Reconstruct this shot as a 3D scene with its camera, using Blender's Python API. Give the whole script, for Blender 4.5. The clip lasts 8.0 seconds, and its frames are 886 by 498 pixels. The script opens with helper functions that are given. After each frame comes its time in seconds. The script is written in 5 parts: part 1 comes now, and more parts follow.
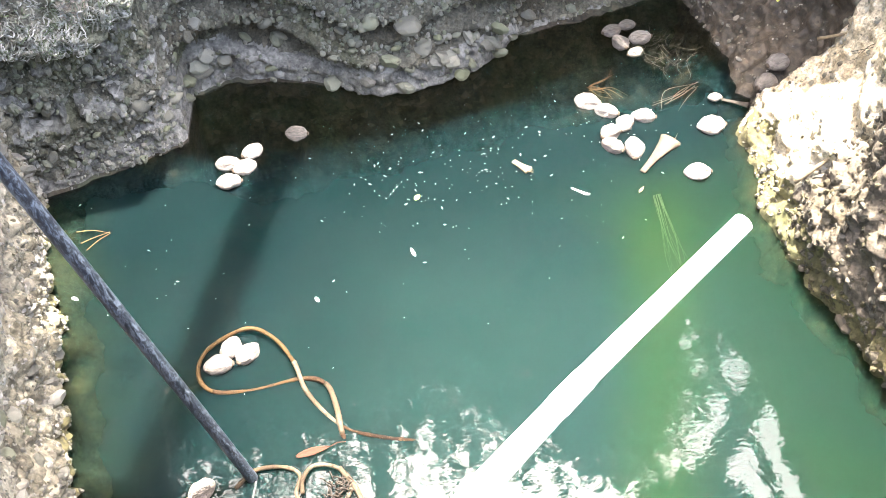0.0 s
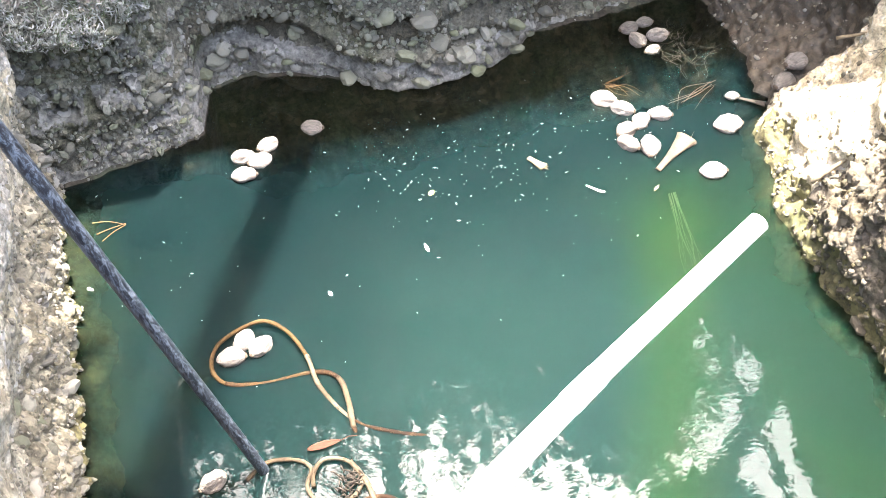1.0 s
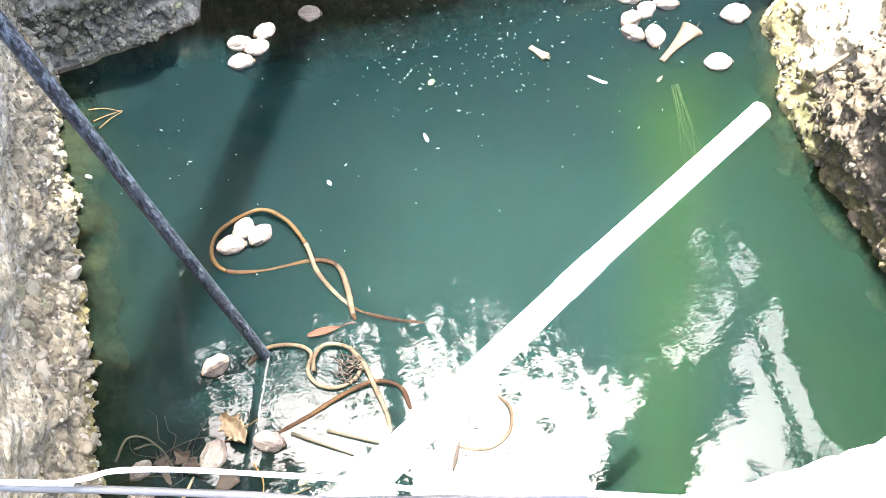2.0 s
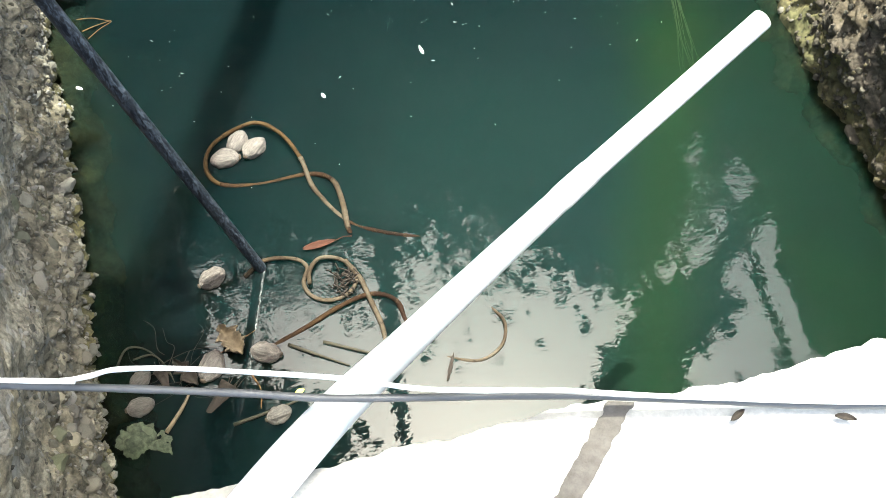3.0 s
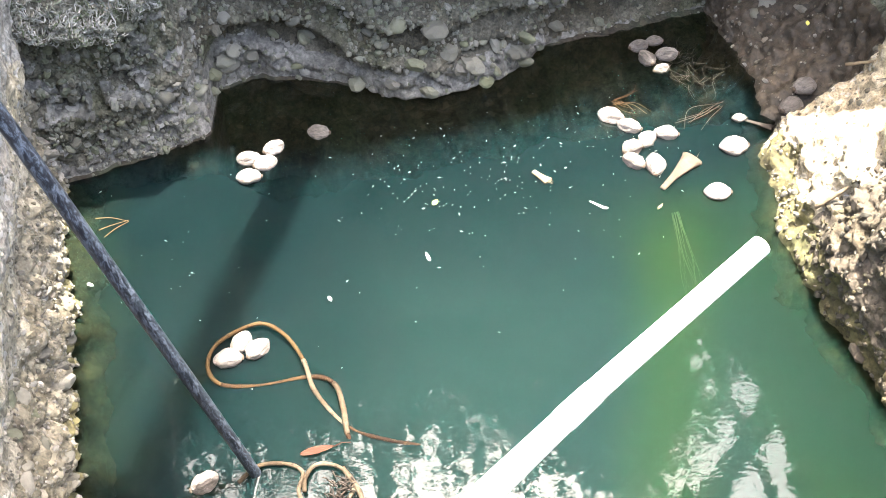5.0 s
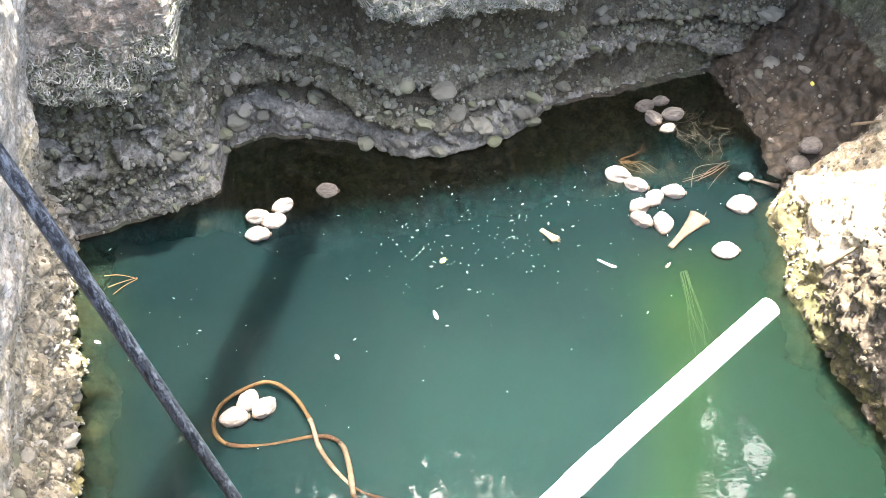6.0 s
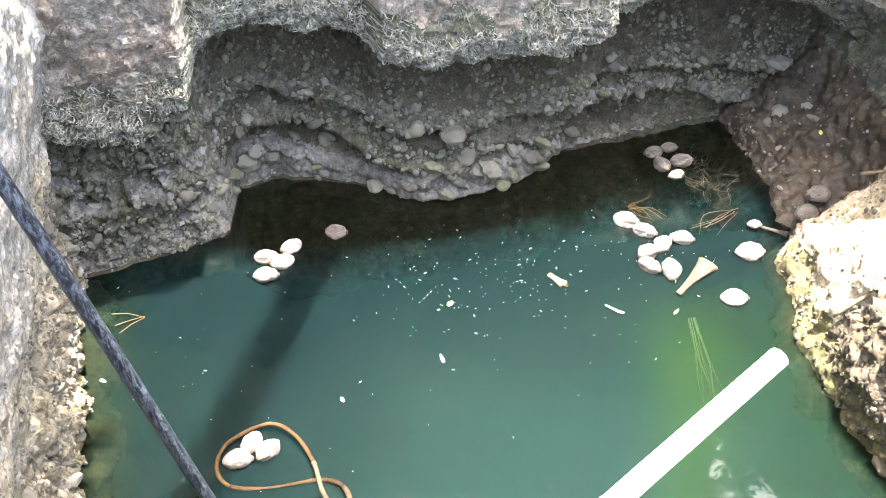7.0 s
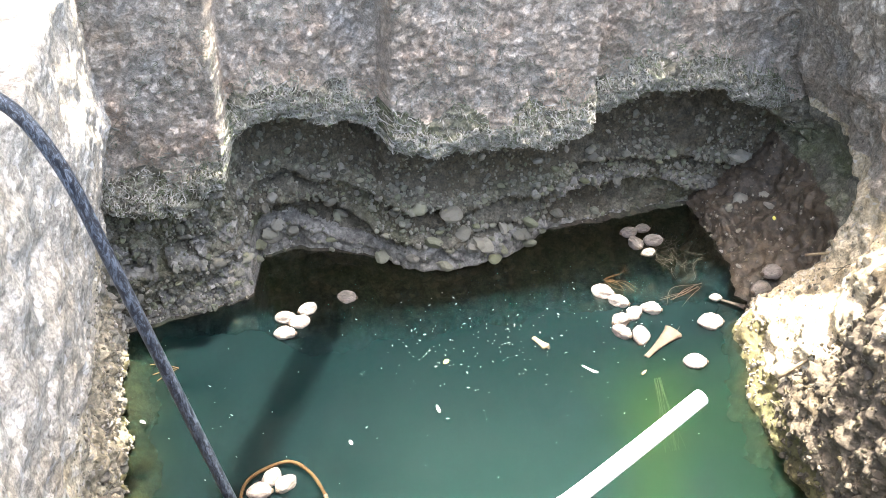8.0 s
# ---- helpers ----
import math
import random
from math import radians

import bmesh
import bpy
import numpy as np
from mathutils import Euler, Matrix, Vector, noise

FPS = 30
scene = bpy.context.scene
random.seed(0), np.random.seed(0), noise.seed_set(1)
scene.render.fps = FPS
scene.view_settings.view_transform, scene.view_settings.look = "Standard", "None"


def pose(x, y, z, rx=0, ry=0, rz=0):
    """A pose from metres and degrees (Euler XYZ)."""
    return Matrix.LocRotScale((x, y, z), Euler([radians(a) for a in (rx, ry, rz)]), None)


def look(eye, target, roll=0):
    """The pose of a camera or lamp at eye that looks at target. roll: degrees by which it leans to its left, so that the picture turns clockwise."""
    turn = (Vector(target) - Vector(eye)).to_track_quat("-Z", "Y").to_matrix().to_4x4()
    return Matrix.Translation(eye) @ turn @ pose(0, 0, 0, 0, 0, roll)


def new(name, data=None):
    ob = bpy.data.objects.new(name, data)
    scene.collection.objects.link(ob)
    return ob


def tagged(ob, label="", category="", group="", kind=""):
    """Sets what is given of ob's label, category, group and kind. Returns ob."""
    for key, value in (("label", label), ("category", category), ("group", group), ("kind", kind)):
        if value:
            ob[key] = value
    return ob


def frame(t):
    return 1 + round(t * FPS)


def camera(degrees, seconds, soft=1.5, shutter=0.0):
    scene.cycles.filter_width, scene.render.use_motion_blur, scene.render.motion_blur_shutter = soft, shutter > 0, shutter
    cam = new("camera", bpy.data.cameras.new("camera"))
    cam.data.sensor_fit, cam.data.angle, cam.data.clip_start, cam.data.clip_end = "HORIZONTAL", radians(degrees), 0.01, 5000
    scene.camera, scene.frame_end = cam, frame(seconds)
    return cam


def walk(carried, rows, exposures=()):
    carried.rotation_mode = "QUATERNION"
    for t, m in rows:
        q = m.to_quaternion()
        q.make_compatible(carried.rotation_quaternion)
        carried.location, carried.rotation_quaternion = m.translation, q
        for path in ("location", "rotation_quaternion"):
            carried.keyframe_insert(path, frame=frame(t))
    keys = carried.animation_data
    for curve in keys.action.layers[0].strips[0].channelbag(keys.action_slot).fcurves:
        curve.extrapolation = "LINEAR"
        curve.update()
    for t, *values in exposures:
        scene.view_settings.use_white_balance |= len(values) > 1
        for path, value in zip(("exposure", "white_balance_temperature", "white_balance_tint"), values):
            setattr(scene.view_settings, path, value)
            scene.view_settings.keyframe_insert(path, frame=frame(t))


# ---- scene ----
cam = camera(52.0, 8.0, soft=0.6)
# seconds, eye, yaw, pitch, roll; the phone tilts down to the rim and up again, then draws back
PATH = [
    (0, -0.000, -0.000, 4.500, -19.00, -50.02, -0.00),
    (0.5, 0.000, 0.001, 4.501, -17.77, -49.69, -0.46),
    (1, -0.000, -0.001, 4.499, -17.65, -50.28, -0.27),
    (1.5, -0.004, -0.013, 4.490, -17.48, -53.51, -0.12),
    (2, -0.008, -0.026, 4.482, -17.77, -56.86, 0.36),
    (2.2, -0.009, -0.030, 4.480, -17.74, -57.73, 0.26),
    (2.8, -0.015, -0.048, 4.473, -18.35, -61.90, 0.95),
    (3.3, -0.015, -0.049, 4.473, -18.95, -62.00, 1.64),
    (3.5, -0.014, -0.045, 4.474, -18.86, -61.22, 1.53),
    (4, -0.008, -0.025, 4.483, -18.07, -56.62, 1.10),
    (4.5, -0.003, -0.009, 4.493, -18.46, -52.51, 2.32),
    (4.7, -0.001, -0.004, 4.496, -18.01, -51.20, 2.17),
    (5.8, 0.003, 0.010, 4.510, -16.76, -46.94, 1.59),
    (6, 0.003, 0.013, 4.513, -16.61, -46.20, 1.47),
    (6.5, 0.004, 0.018, 4.518, -16.53, -44.61, 1.64),
    (7, 0.005, 0.021, 4.522, -15.82, -43.61, 1.73),
    (7.5, 0.006, 0.025, 4.529, -15.48, -41.95, 1.91),
    (7.7, 0.006, 0.028, 4.533, -15.21, -40.89, 2.04),
    (7.8, -0.046, -0.163, 4.701, -15.17, -40.30, 2.20),
    (7.9, -0.108, -0.387, 4.891, -15.37, -39.76, 2.42),
    (8, -0.188, -0.659, 5.113, -15.74, -39.07, 2.80),
]
EXPOSE = [(t, s + 2.9, k, n) for t, s, k, n in ((0.0, 1.05, 6500, 10), (1.3, 1.0, 6400, 10), (2.2, 0.72, 6200, 8), (3.3, -0.88, 6200, -3), (3.7, -0.93, 6200, -3), (4.0, -0.72, 6100, 2), (4.4, 0.25, 6300, 8), (5.8, 0.86, 6600, 10), (7.5, 0.84, 6700, 10), (8.0, 0.74, 6700, 10))]
walk(cam, [(t, pose(x, y, z, 90 + pitch, 0, yaw) @ pose(0, 0, 0, 0, 0, roll)) for t, x, y, z, yaw, pitch, roll in PATH], EXPOSE)

# ---- light ----
SUN_DIR = Vector((0.1, 0.18, 1.0)).normalized()
world = bpy.data.worlds.new("sky")
scene.world = world
world.use_nodes = True
wn = world.node_tree
sky = wn.nodes.new("ShaderNodeTexSky")
sky.sky_type = "NISHITA"
sky.sun_disc = False
sky.dust_density = 6.5
sky.sun_elevation = math.asin(SUN_DIR.z)
sky.sun_rotation = math.atan2(SUN_DIR.x, SUN_DIR.y)
wn.links.new(sky.outputs["Color"], wn.nodes["Background"].inputs["Color"])
wn.nodes["Background"].inputs["Strength"].default_value = 0.15
sun = new("sun", bpy.data.lights.new("sun", "SUN"))
sun.data.energy, sun.data.angle, sun.data.color = 2.8, radians(0.6), (1.0, 0.95, 0.86)
sun.matrix_world = look(Vector((1, 2, 30)), Vector((1, 2, 30)) - SUN_DIR)


# ---- materials ----
class Nodes:
    """A small wrapper to write node materials in a few lines."""

    def __init__(self, name, rough=0.8, metal=0.0):
        self.mat = bpy.data.materials.new(name)
        self.mat.use_nodes = True
        self.t = self.mat.node_tree
        self.bsdf = self.t.nodes["Principled BSDF"]
        self.bsdf.inputs["Roughness"].default_value = rough
        self.bsdf.inputs["Metallic"].default_value = metal
        self.obj = self.t.nodes.new("ShaderNodeTexCoord").outputs["Object"]

    def n(self, kind, **inputs):
        node = self.t.nodes.new(kind)
        for key, value in inputs.items():
            self.put(node.inputs[key.replace("_", " ")], value)
        return node

    def put(self, socket, value):
        if isinstance(value, bpy.types.NodeSocket):
            self.t.links.new(value, socket)
        else:
            socket.default_value = value

    def stretch(self, x, y, z):
        m = self.n("ShaderNodeMapping", Vector=self.obj)
        m.inputs["Scale"].default_value = (x, y, z)
        return m.outputs["Vector"]

    def noise(self, scale, detail=6.0, rough=0.6, vec=None, distortion=0.0):
        node = self.n("ShaderNodeTexNoise", Vector=vec or self.obj, Scale=scale, Detail=detail, Roughness=rough, Distortion=distortion)
        return node.outputs["Fac"]

    def cells(self, scale, out="Distance", feature="F1", vec=None):
        node = self.n("ShaderNodeTexVoronoi", Vector=vec or self.obj, Scale=scale)
        node.feature = feature
        return node.outputs[out]

    def ramp(self, fac, stops):
        node = self.n("ShaderNodeValToRGB", Fac=fac)
        el = node.color_ramp.elements
        while len(el) < len(stops):
            el.new(0.5)
        for e, (p, c) in zip(el, stops):
            e.position, e.color = p, (*c, 1.0) if not isinstance(c, (int, float)) else (c, c, c, 1.0)
        return node.outputs["Color"]

    def mix(self, fac, a, b, blend="MIX"):
        node = self.t.nodes.new("ShaderNodeMix")
        node.data_type, node.blend_type = "RGBA", blend
        for socket, value in ((node.inputs[0], fac), (node.inputs[6], a), (node.inputs[7], b)):
            if isinstance(value, tuple):
                value = (*value, 1.0)
            self.put(socket, value)
        return node.outputs[2]

    def math(self, op, a, b=0.0):
        node = self.t.nodes.new("ShaderNodeMath")
        node.operation = op
        self.put(node.inputs[0], a), self.put(node.inputs[1], b)
        return node.outputs[0]

    def color(self, value):
        self.put(self.bsdf.inputs["Base Color"], (*value, 1.0) if isinstance(value, tuple) else value)
        return self

    def rough(self, value):
        self.put(self.bsdf.inputs["Roughness"], value)
        return self

    def bump(self, height, strength=0.5, distance=0.01):
        node = self.n("ShaderNodeBump", Height=height, Strength=strength, Distance=distance)
        self.put(self.bsdf.inputs["Normal"], node.outputs["Normal"])
        return self

    def random(self):
        return self.n("ShaderNodeObjectInfo").outputs["Random"]

    def island(self):
        return self.n("ShaderNodeNewGeometry").outputs["Random Per Island"]


def earth(name, dark, light, tint, tint_amount, grain=60.0, bump=0.8, wet=0.9):
    """Soil or rubble: two tones, a third in patches, grain and relief."""
    m = Nodes(name, wet)
    big = m.noise(1.7, 5.0, 0.6)
    fine = m.noise(grain, 8.0, 0.7)
    base = m.mix(m.ramp(m.noise(9.0, 8.0, 0.65), [(0.3, 0.0), (0.7, 1.0)]), dark, light)
    base = m.mix(m.math("MULTIPLY", m.ramp(big, [(0.48, 0.0), (0.66, 1.0)]), tint_amount), base, tint)
    base = m.mix(0.85, base, m.ramp(fine, [(0.3, 0.2), (0.7, 1.75)]), "MULTIPLY")
    base = m.mix(m.ramp(m.cells(grain * 0.55, "Color"), [(0.72, 0.0), (0.9, 0.45)]), base, tuple(min(0.6, c * 1.9) for c in light))
    m.color(base)
    h = m.math("ADD", m.math("MULTIPLY", fine, 0.6), m.math("MULTIPLY", m.cells(grain * 0.5), -0.5))
    m.bump(h, bump, 0.02)
    return m.mat


def soil_material(name):
    """Dry pinkish soil with pale lime crusts, pits and clods."""
    m = Nodes(name, 0.95)
    streak = m.noise(2.6, 8.0, 0.7, m.stretch(1.6, 1.6, 0.9), 0.8)
    fine = m.noise(70.0, 8.0, 0.75)
    clod = m.noise(19.0, 7.0, 0.7, None, 0.6)
    base = m.ramp(m.noise(1.9, 8.0, 0.6), [(0.3, (0.29, 0.24, 0.185)), (0.5, (0.38, 0.325, 0.26)), (0.7, (0.42, 0.315, 0.235))])
    base = m.mix(m.ramp(streak, [(0.46, 0.0), (0.66, 0.7)]), base, (0.5, 0.47, 0.415))
    base = m.mix(m.ramp(m.noise(1.1, 5.0, 0.6), [(0.57, 0.0), (0.68, 0.6)]), base, (0.42, 0.42, 0.405))
    base = m.mix(0.8, base, m.ramp(fine, [(0.3, 0.35), (0.7, 1.65)]), "MULTIPLY")
    base = m.mix(0.5, base, m.ramp(clod, [(0.34, 0.3), (0.5, 1.0), (0.7, 1.4)]), "MULTIPLY")
    m.color(base)
    h = m.math("ADD", m.math("MULTIPLY", fine, 0.5), m.ramp(clod, [(0.3, 0.0), (0.55, 1.0)]))
    m.bump(h, 1.0, 0.038)
    return m.mat


def stone_material(name, tones, lichen=(0.17, 0.19, 0.1)):
    m = Nodes(name, 0.85)
    base = m.ramp(m.random(), [(i / (len(tones) - 1), c) for i, c in enumerate(tones)])
    base = m.mix(0.6, base, m.ramp(m.noise(40.0, 8.0, 0.7), [(0.3, 0.45), (0.7, 1.4)]), "MULTIPLY")
    base = m.mix(m.ramp(m.noise(14.0, 4.0, 0.6), [(0.55, 0.0), (0.75, 0.6)]), base, lichen)
    m.color(base).bump(m.noise(55.0, 8.0, 0.7), 0.6, 0.012)
    return m.mat


def rubble_material(name, tones):
    m = Nodes(name, 0.9)
    base = m.ramp(m.island(), [(i / (len(tones) - 1), c) for i, c in enumerate(tones)])
    base = m.mix(0.6, base, m.ramp(m.noise(60.0, 6.0, 0.7), [(0.3, 0.5), (0.7, 1.4)]), "MULTIPLY")
    m.color(base).bump(m.noise(80.0, 6.0, 0.7), 0.5, 0.008)
    return m.mat


def plain(name, color, rough=0.6, vary=0.35, scale=25.0, bump=0.3, metal=0.0):
    m = Nodes(name, rough, metal)
    base = m.mix(vary, color, m.ramp(m.noise(scale, 7.0, 0.65), [(0.25, 0.3), (0.75, 1.6)]), "MULTIPLY")
    m.color(base).bump(m.noise(scale * 3, 6.0, 0.7), bump, 0.006)
    return m.mat


GRAVEL = earth("gravel_earth", (0.024, 0.022, 0.015), (0.145, 0.135, 0.1), (0.085, 0.09, 0.045), 0.6, 48.0, 1.0)
PACKED = earth("packed_soil", (0.028, 0.025, 0.017), (0.098, 0.087, 0.06), (0.075, 0.066, 0.04), 0.6, 60.0, 0.8)
GREY_ROCK = earth("grey_rock", (0.05, 0.048, 0.042), (0.24, 0.232, 0.205), (0.085, 0.079, 0.058), 0.55, 26.0, 0.7)
ROOT_EARTH = earth("root_earth", (0.04, 0.038, 0.026), (0.16, 0.15, 0.115), (0.07, 0.085, 0.034), 0.7, 60.0, 1.0)
SOIL = soil_material("soil")
# darker copy of the right bank's earth, painting its shaded part
SHADED_EARTH = earth("shaded_earth", (0.045, 0.036, 0.026), (0.14, 0.115, 0.085), (0.1, 0.075, 0.038), 0.6, 35.0, 1.0)
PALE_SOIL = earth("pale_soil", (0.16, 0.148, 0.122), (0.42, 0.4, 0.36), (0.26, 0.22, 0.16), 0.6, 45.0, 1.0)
# the right bank's clay, painted paler for its sunlit part
LIT_CLAY = earth("lit_clay", (0.27, 0.215, 0.135), (0.48, 0.42, 0.31), (0.36, 0.28, 0.165), 0.5, 50.0, 0.9)
PALE_ROCK = earth("pale_rock", (0.17, 0.148, 0.105), (0.48, 0.44, 0.35), (0.29, 0.24, 0.14), 0.6, 40.0, 1.0)
TAN_STONE = earth("tan_stone", (0.06, 0.051, 0.034), (0.3, 0.27, 0.2), (0.135, 0.112, 0.064), 0.6, 30.0, 0.8)
ALGAE_ROCK = earth("algae_rock", (0.05, 0.043, 0.021), (0.15, 0.13, 0.056), (0.088, 0.09, 0.036), 0.7, 30.0)
MUD = earth("mud", (0.02, 0.016, 0.01), (0.078, 0.06, 0.04), (0.066, 0.046, 0.026), 0.7, 30.0, 1.0, 0.6)
BED = earth("bed_silt", (0.014, 0.012, 0.008), (0.06, 0.048, 0.03), (0.042, 0.05, 0.027), 0.8, 30.0, 0.6)
STONE = stone_material("pebble", [(0.1, 0.096, 0.078), (0.18, 0.174, 0.14), (0.17, 0.178, 0.105), (0.25, 0.24, 0.2), (0.12, 0.114, 0.095)])
RUBBLE = rubble_material("rubble", [(0.06, 0.059, 0.043), (0.16, 0.158, 0.125), (0.125, 0.132, 0.085), (0.23, 0.222, 0.185), (0.09, 0.083, 0.06)])
PALE_RUBBLE = rubble_material("pale_rubble", [(0.09, 0.075, 0.05), (0.17, 0.155, 0.12), (0.14, 0.12, 0.075), (0.26, 0.24, 0.2), (0.11, 0.1, 0.08)])
ROOT = rubble_material("root_fibre", [(0.13, 0.12, 0.09), (0.34, 0.325, 0.28), (0.12, 0.145, 0.075), (0.42, 0.41, 0.375), (0.25, 0.24, 0.195)])


def water_material():
    """Turbid green well water: silt that scatters light, a clear skin that mirrors, ripples stronger towards the near side."""
    m = Nodes("well_water", 0.012)
    m.bsdf.inputs["IOR"].default_value = 1.33
    murk = m.mix(m.ramp(m.noise(0.55, 4.0, 0.55), [(0.35, 0.0), (0.7, 1.0)]), (0.0036, 0.0096, 0.0103), (0.0052, 0.0128, 0.0134))
    # green algae bloom along the two side banks
    xyz = m.n("ShaderNodeSeparateXYZ", Vector=m.obj)
    right = m.ramp(m.n("ShaderNodeMapRange", Value=m.math("ADD", xyz.outputs["X"], m.math("MULTIPLY", m.noise(1.6, 5.0), 0.9)), From_Min=2.4, From_Max=3.5).outputs[0], [(0.0, 0.0), (0.55, 1.0), (1.0, 0.7)])
    murk = m.mix(m.math("MULTIPLY", m.math("MULTIPLY", right, m.n("ShaderNodeMapRange", Value=xyz.outputs["Y"], From_Min=4.0, From_Max=3.2).outputs[0]), 0.48), murk, (0.0115, 0.031, 0.0105))
    left = m.n("ShaderNodeMapRange", Value=m.math("ADD", xyz.outputs["X"], m.math("MULTIPLY", m.noise(2.3, 5.0), 0.5)), From_Min=-0.5, From_Max=-1.05).outputs[0]
    murk = m.mix(m.math("MULTIPLY", left, 0.38), murk, (0.014, 0.023, 0.0055))
    # the middle of the well is painted paler, as water out of the wall's shade
    apart = m.n("ShaderNodeVectorMath", Vector=m.obj)
    apart.operation = "DISTANCE"
    apart.inputs[1].default_value = (1.4, 2.3, 0.0)
    lit_middle = m.n("ShaderNodeMapRange", Value=m.math("ADD", apart.outputs["Value"], m.noise(0.9, 3.0)), From_Min=2.55, From_Max=0.9)
    lit_middle.interpolation_type = "SMOOTHSTEP"
    murk = m.mix(m.math("MULTIPLY", lit_middle.outputs[0], 0.9), murk, (0.0097, 0.0238, 0.0222))
    # a green streak of algae that trails off from the far stub
    off = m.math("SUBTRACT", m.math("SUBTRACT", xyz.outputs["X"], m.math("MULTIPLY", xyz.outputs["Y"], 0.5)), m.math("ADD", 0.88, m.math("MULTIPLY", m.noise(1.5, 3.0), 0.22)))
    wide = m.n("ShaderNodeMapRange", Value=m.math("ABSOLUTE", off), From_Min=0.46, From_Max=0.0)
    wide.interpolation_type = "SMOOTHSTEP"
    reach = m.n("ShaderNodeMapRange", Value=xyz.outputs["Y"], From_Min=3.8, From_Max=3.3).outputs[0]
    murk = m.mix(m.math("MULTIPLY", m.math("MULTIPLY", wide.outputs[0], reach), 0.5), murk, (0.0135, 0.034, 0.0095))
    m.color(murk)
    m.bsdf.inputs["Transmission Weight"].default_value = 0.2
    m.bsdf.inputs["Specular IOR Level"].default_value = 0.6
    m.bsdf.inputs["Subsurface Weight"].default_value = 1.0
    m.bsdf.inputs["Subsurface Radius"].default_value = (0.5, 1.0, 0.9)
    m.bsdf.inputs["Subsurface Scale"].default_value = 0.4
    # over the shelves at the sides the water is clear down to the rock
    wob = m.math("MULTIPLY", m.math("SUBTRACT", m.noise(1.9, 4.0), 0.5), 0.5)
    # past the rock shelf this dark band stands in for the wall's shade
    back = m.n("ShaderNodeMapRange", Value=m.math("SUBTRACT", m.math("ADD", xyz.outputs["Y"], wob), m.n("ShaderNodeMapRange", Value=xyz.outputs["X"], From_Min=0.15, From_Max=-0.25, To_Max=0.35).outputs[0]), From_Min=4.3, From_Max=4.95)
    back.interpolation_type = "SMOOTHSTEP"
    back = back.outputs[0]
    east_side = m.n("ShaderNodeMapRange", Value=m.math("SUBTRACT", m.math("ADD", xyz.outputs["X"], wob), m.math("MULTIPLY", m.math("MAXIMUM", m.math("SUBTRACT", xyz.outputs["Y"], 3.1), 0.0), 0.45)), From_Min=3.1, From_Max=3.5).outputs[0]
    west_side = m.n("ShaderNodeMapRange", Value=m.math("SUBTRACT", xyz.outputs["X"], wob), From_Min=-0.92, From_Max=-1.4).outputs[0]
    shelf = m.math("MAXIMUM", m.math("MULTIPLY", back, 0.9), m.math("MAXIMUM", m.math("MULTIPLY", east_side, 0.7), m.math("MULTIPLY", west_side, 0.4)))
    clear = m.n("ShaderNodeBsdfPrincipled", Base_Color=(0.28, 0.33, 0.275, 1.0), Roughness=0.012, IOR=1.33, Transmission_Weight=1.0)
    both = m.n("ShaderNodeMixShader", Fac=shelf)
    m.put(both.inputs[1], m.bsdf.outputs[0]), m.put(both.inputs[2], clear.outputs[0])
    m.put(m.t.nodes["Material Output"].inputs["Surface"], both.outputs[0])
    # wind ripples near the camera's side, fine and lengthwise
    near = m.n("ShaderNodeMapRange", Value=xyz.outputs["Y"], From_Min=2.9, From_Max=2.1).outputs[0]
    calm = m.ramp(m.noise(0.8, 2.0), [(0.35, 0.3), (0.6, 1.0)])
    h = m.math("ADD", m.math("MULTIPLY", m.noise(15.0, 2.0, 0.5, m.stretch(1.0, 1.8, 1.0), 0.5), 0.6), m.noise(5.5, 2.0, 0.5, m.stretch(1.0, 1.4, 1.0), 0.6))
    h2 = m.noise(2.6, 2.0, 0.5)
    rip = m.math("MULTIPLY", m.math("MULTIPLY", near, calm), h)
    # rings that spread from a drip
    ring = m.n("ShaderNodeTexWave", Vector=m.n("ShaderNodeVectorMath", Vector=m.obj).outputs[0], Scale=14.0, Distortion=1.2, Detail=1.0)
    ring.wave_type, ring.rings_direction = "RINGS", "Z"
    centre = ring.inputs["Vector"].links[0].from_node
    centre.operation = "SUBTRACT"
    centre.inputs[1].default_value = (-0.1, 2.06, 0.0)
    far = m.n("ShaderNodeVectorMath", Vector=centre.outputs[0])
    far.operation = "LENGTH"
    fade = m.n("ShaderNodeMapRange", Value=far.outputs["Value"], From_Min=0.34, From_Max=0.05).outputs[0]
    h3 = m.math("MULTIPLY", m.math("MULTIPLY", ring.outputs["Fac"], fade), 0.06)
    m.bump(m.math("ADD", m.math("ADD", rip, h3), m.math("MULTIPLY", h2, 0.1)), 0.035, 0.02)
    m.t.links.new(m.bsdf.inputs["Normal"].links[0].from_socket, clear.inputs["Normal"])
    return m.mat


WATER = water_material()


# ---- helpers for building ----
def mesh_object(name, verts, faces, materials, parent=None, smooth=True):
    me = bpy.data.meshes.new(name)
    me.from_pydata(verts, [], faces)
    for mt in materials:
        me.materials.append(mt)
    if smooth:
        me.polygons.foreach_set("use_smooth", [True] * len(me.polygons))
    me.update()
    ob = new(name, me)
    ob.parent = parent
    return ob


def part(name, bm, material, parent=None, label="", smooth=True):
    me = bpy.data.meshes.new(name)
    bm.to_mesh(me)
    bm.free()
    me.materials.append(material)
    if smooth:
        me.polygons.foreach_set("use_smooth", [True] * len(me.polygons))
    ob = new(name, me)
    ob.parent = parent
    if label:
        ob["label"] = label
    return ob


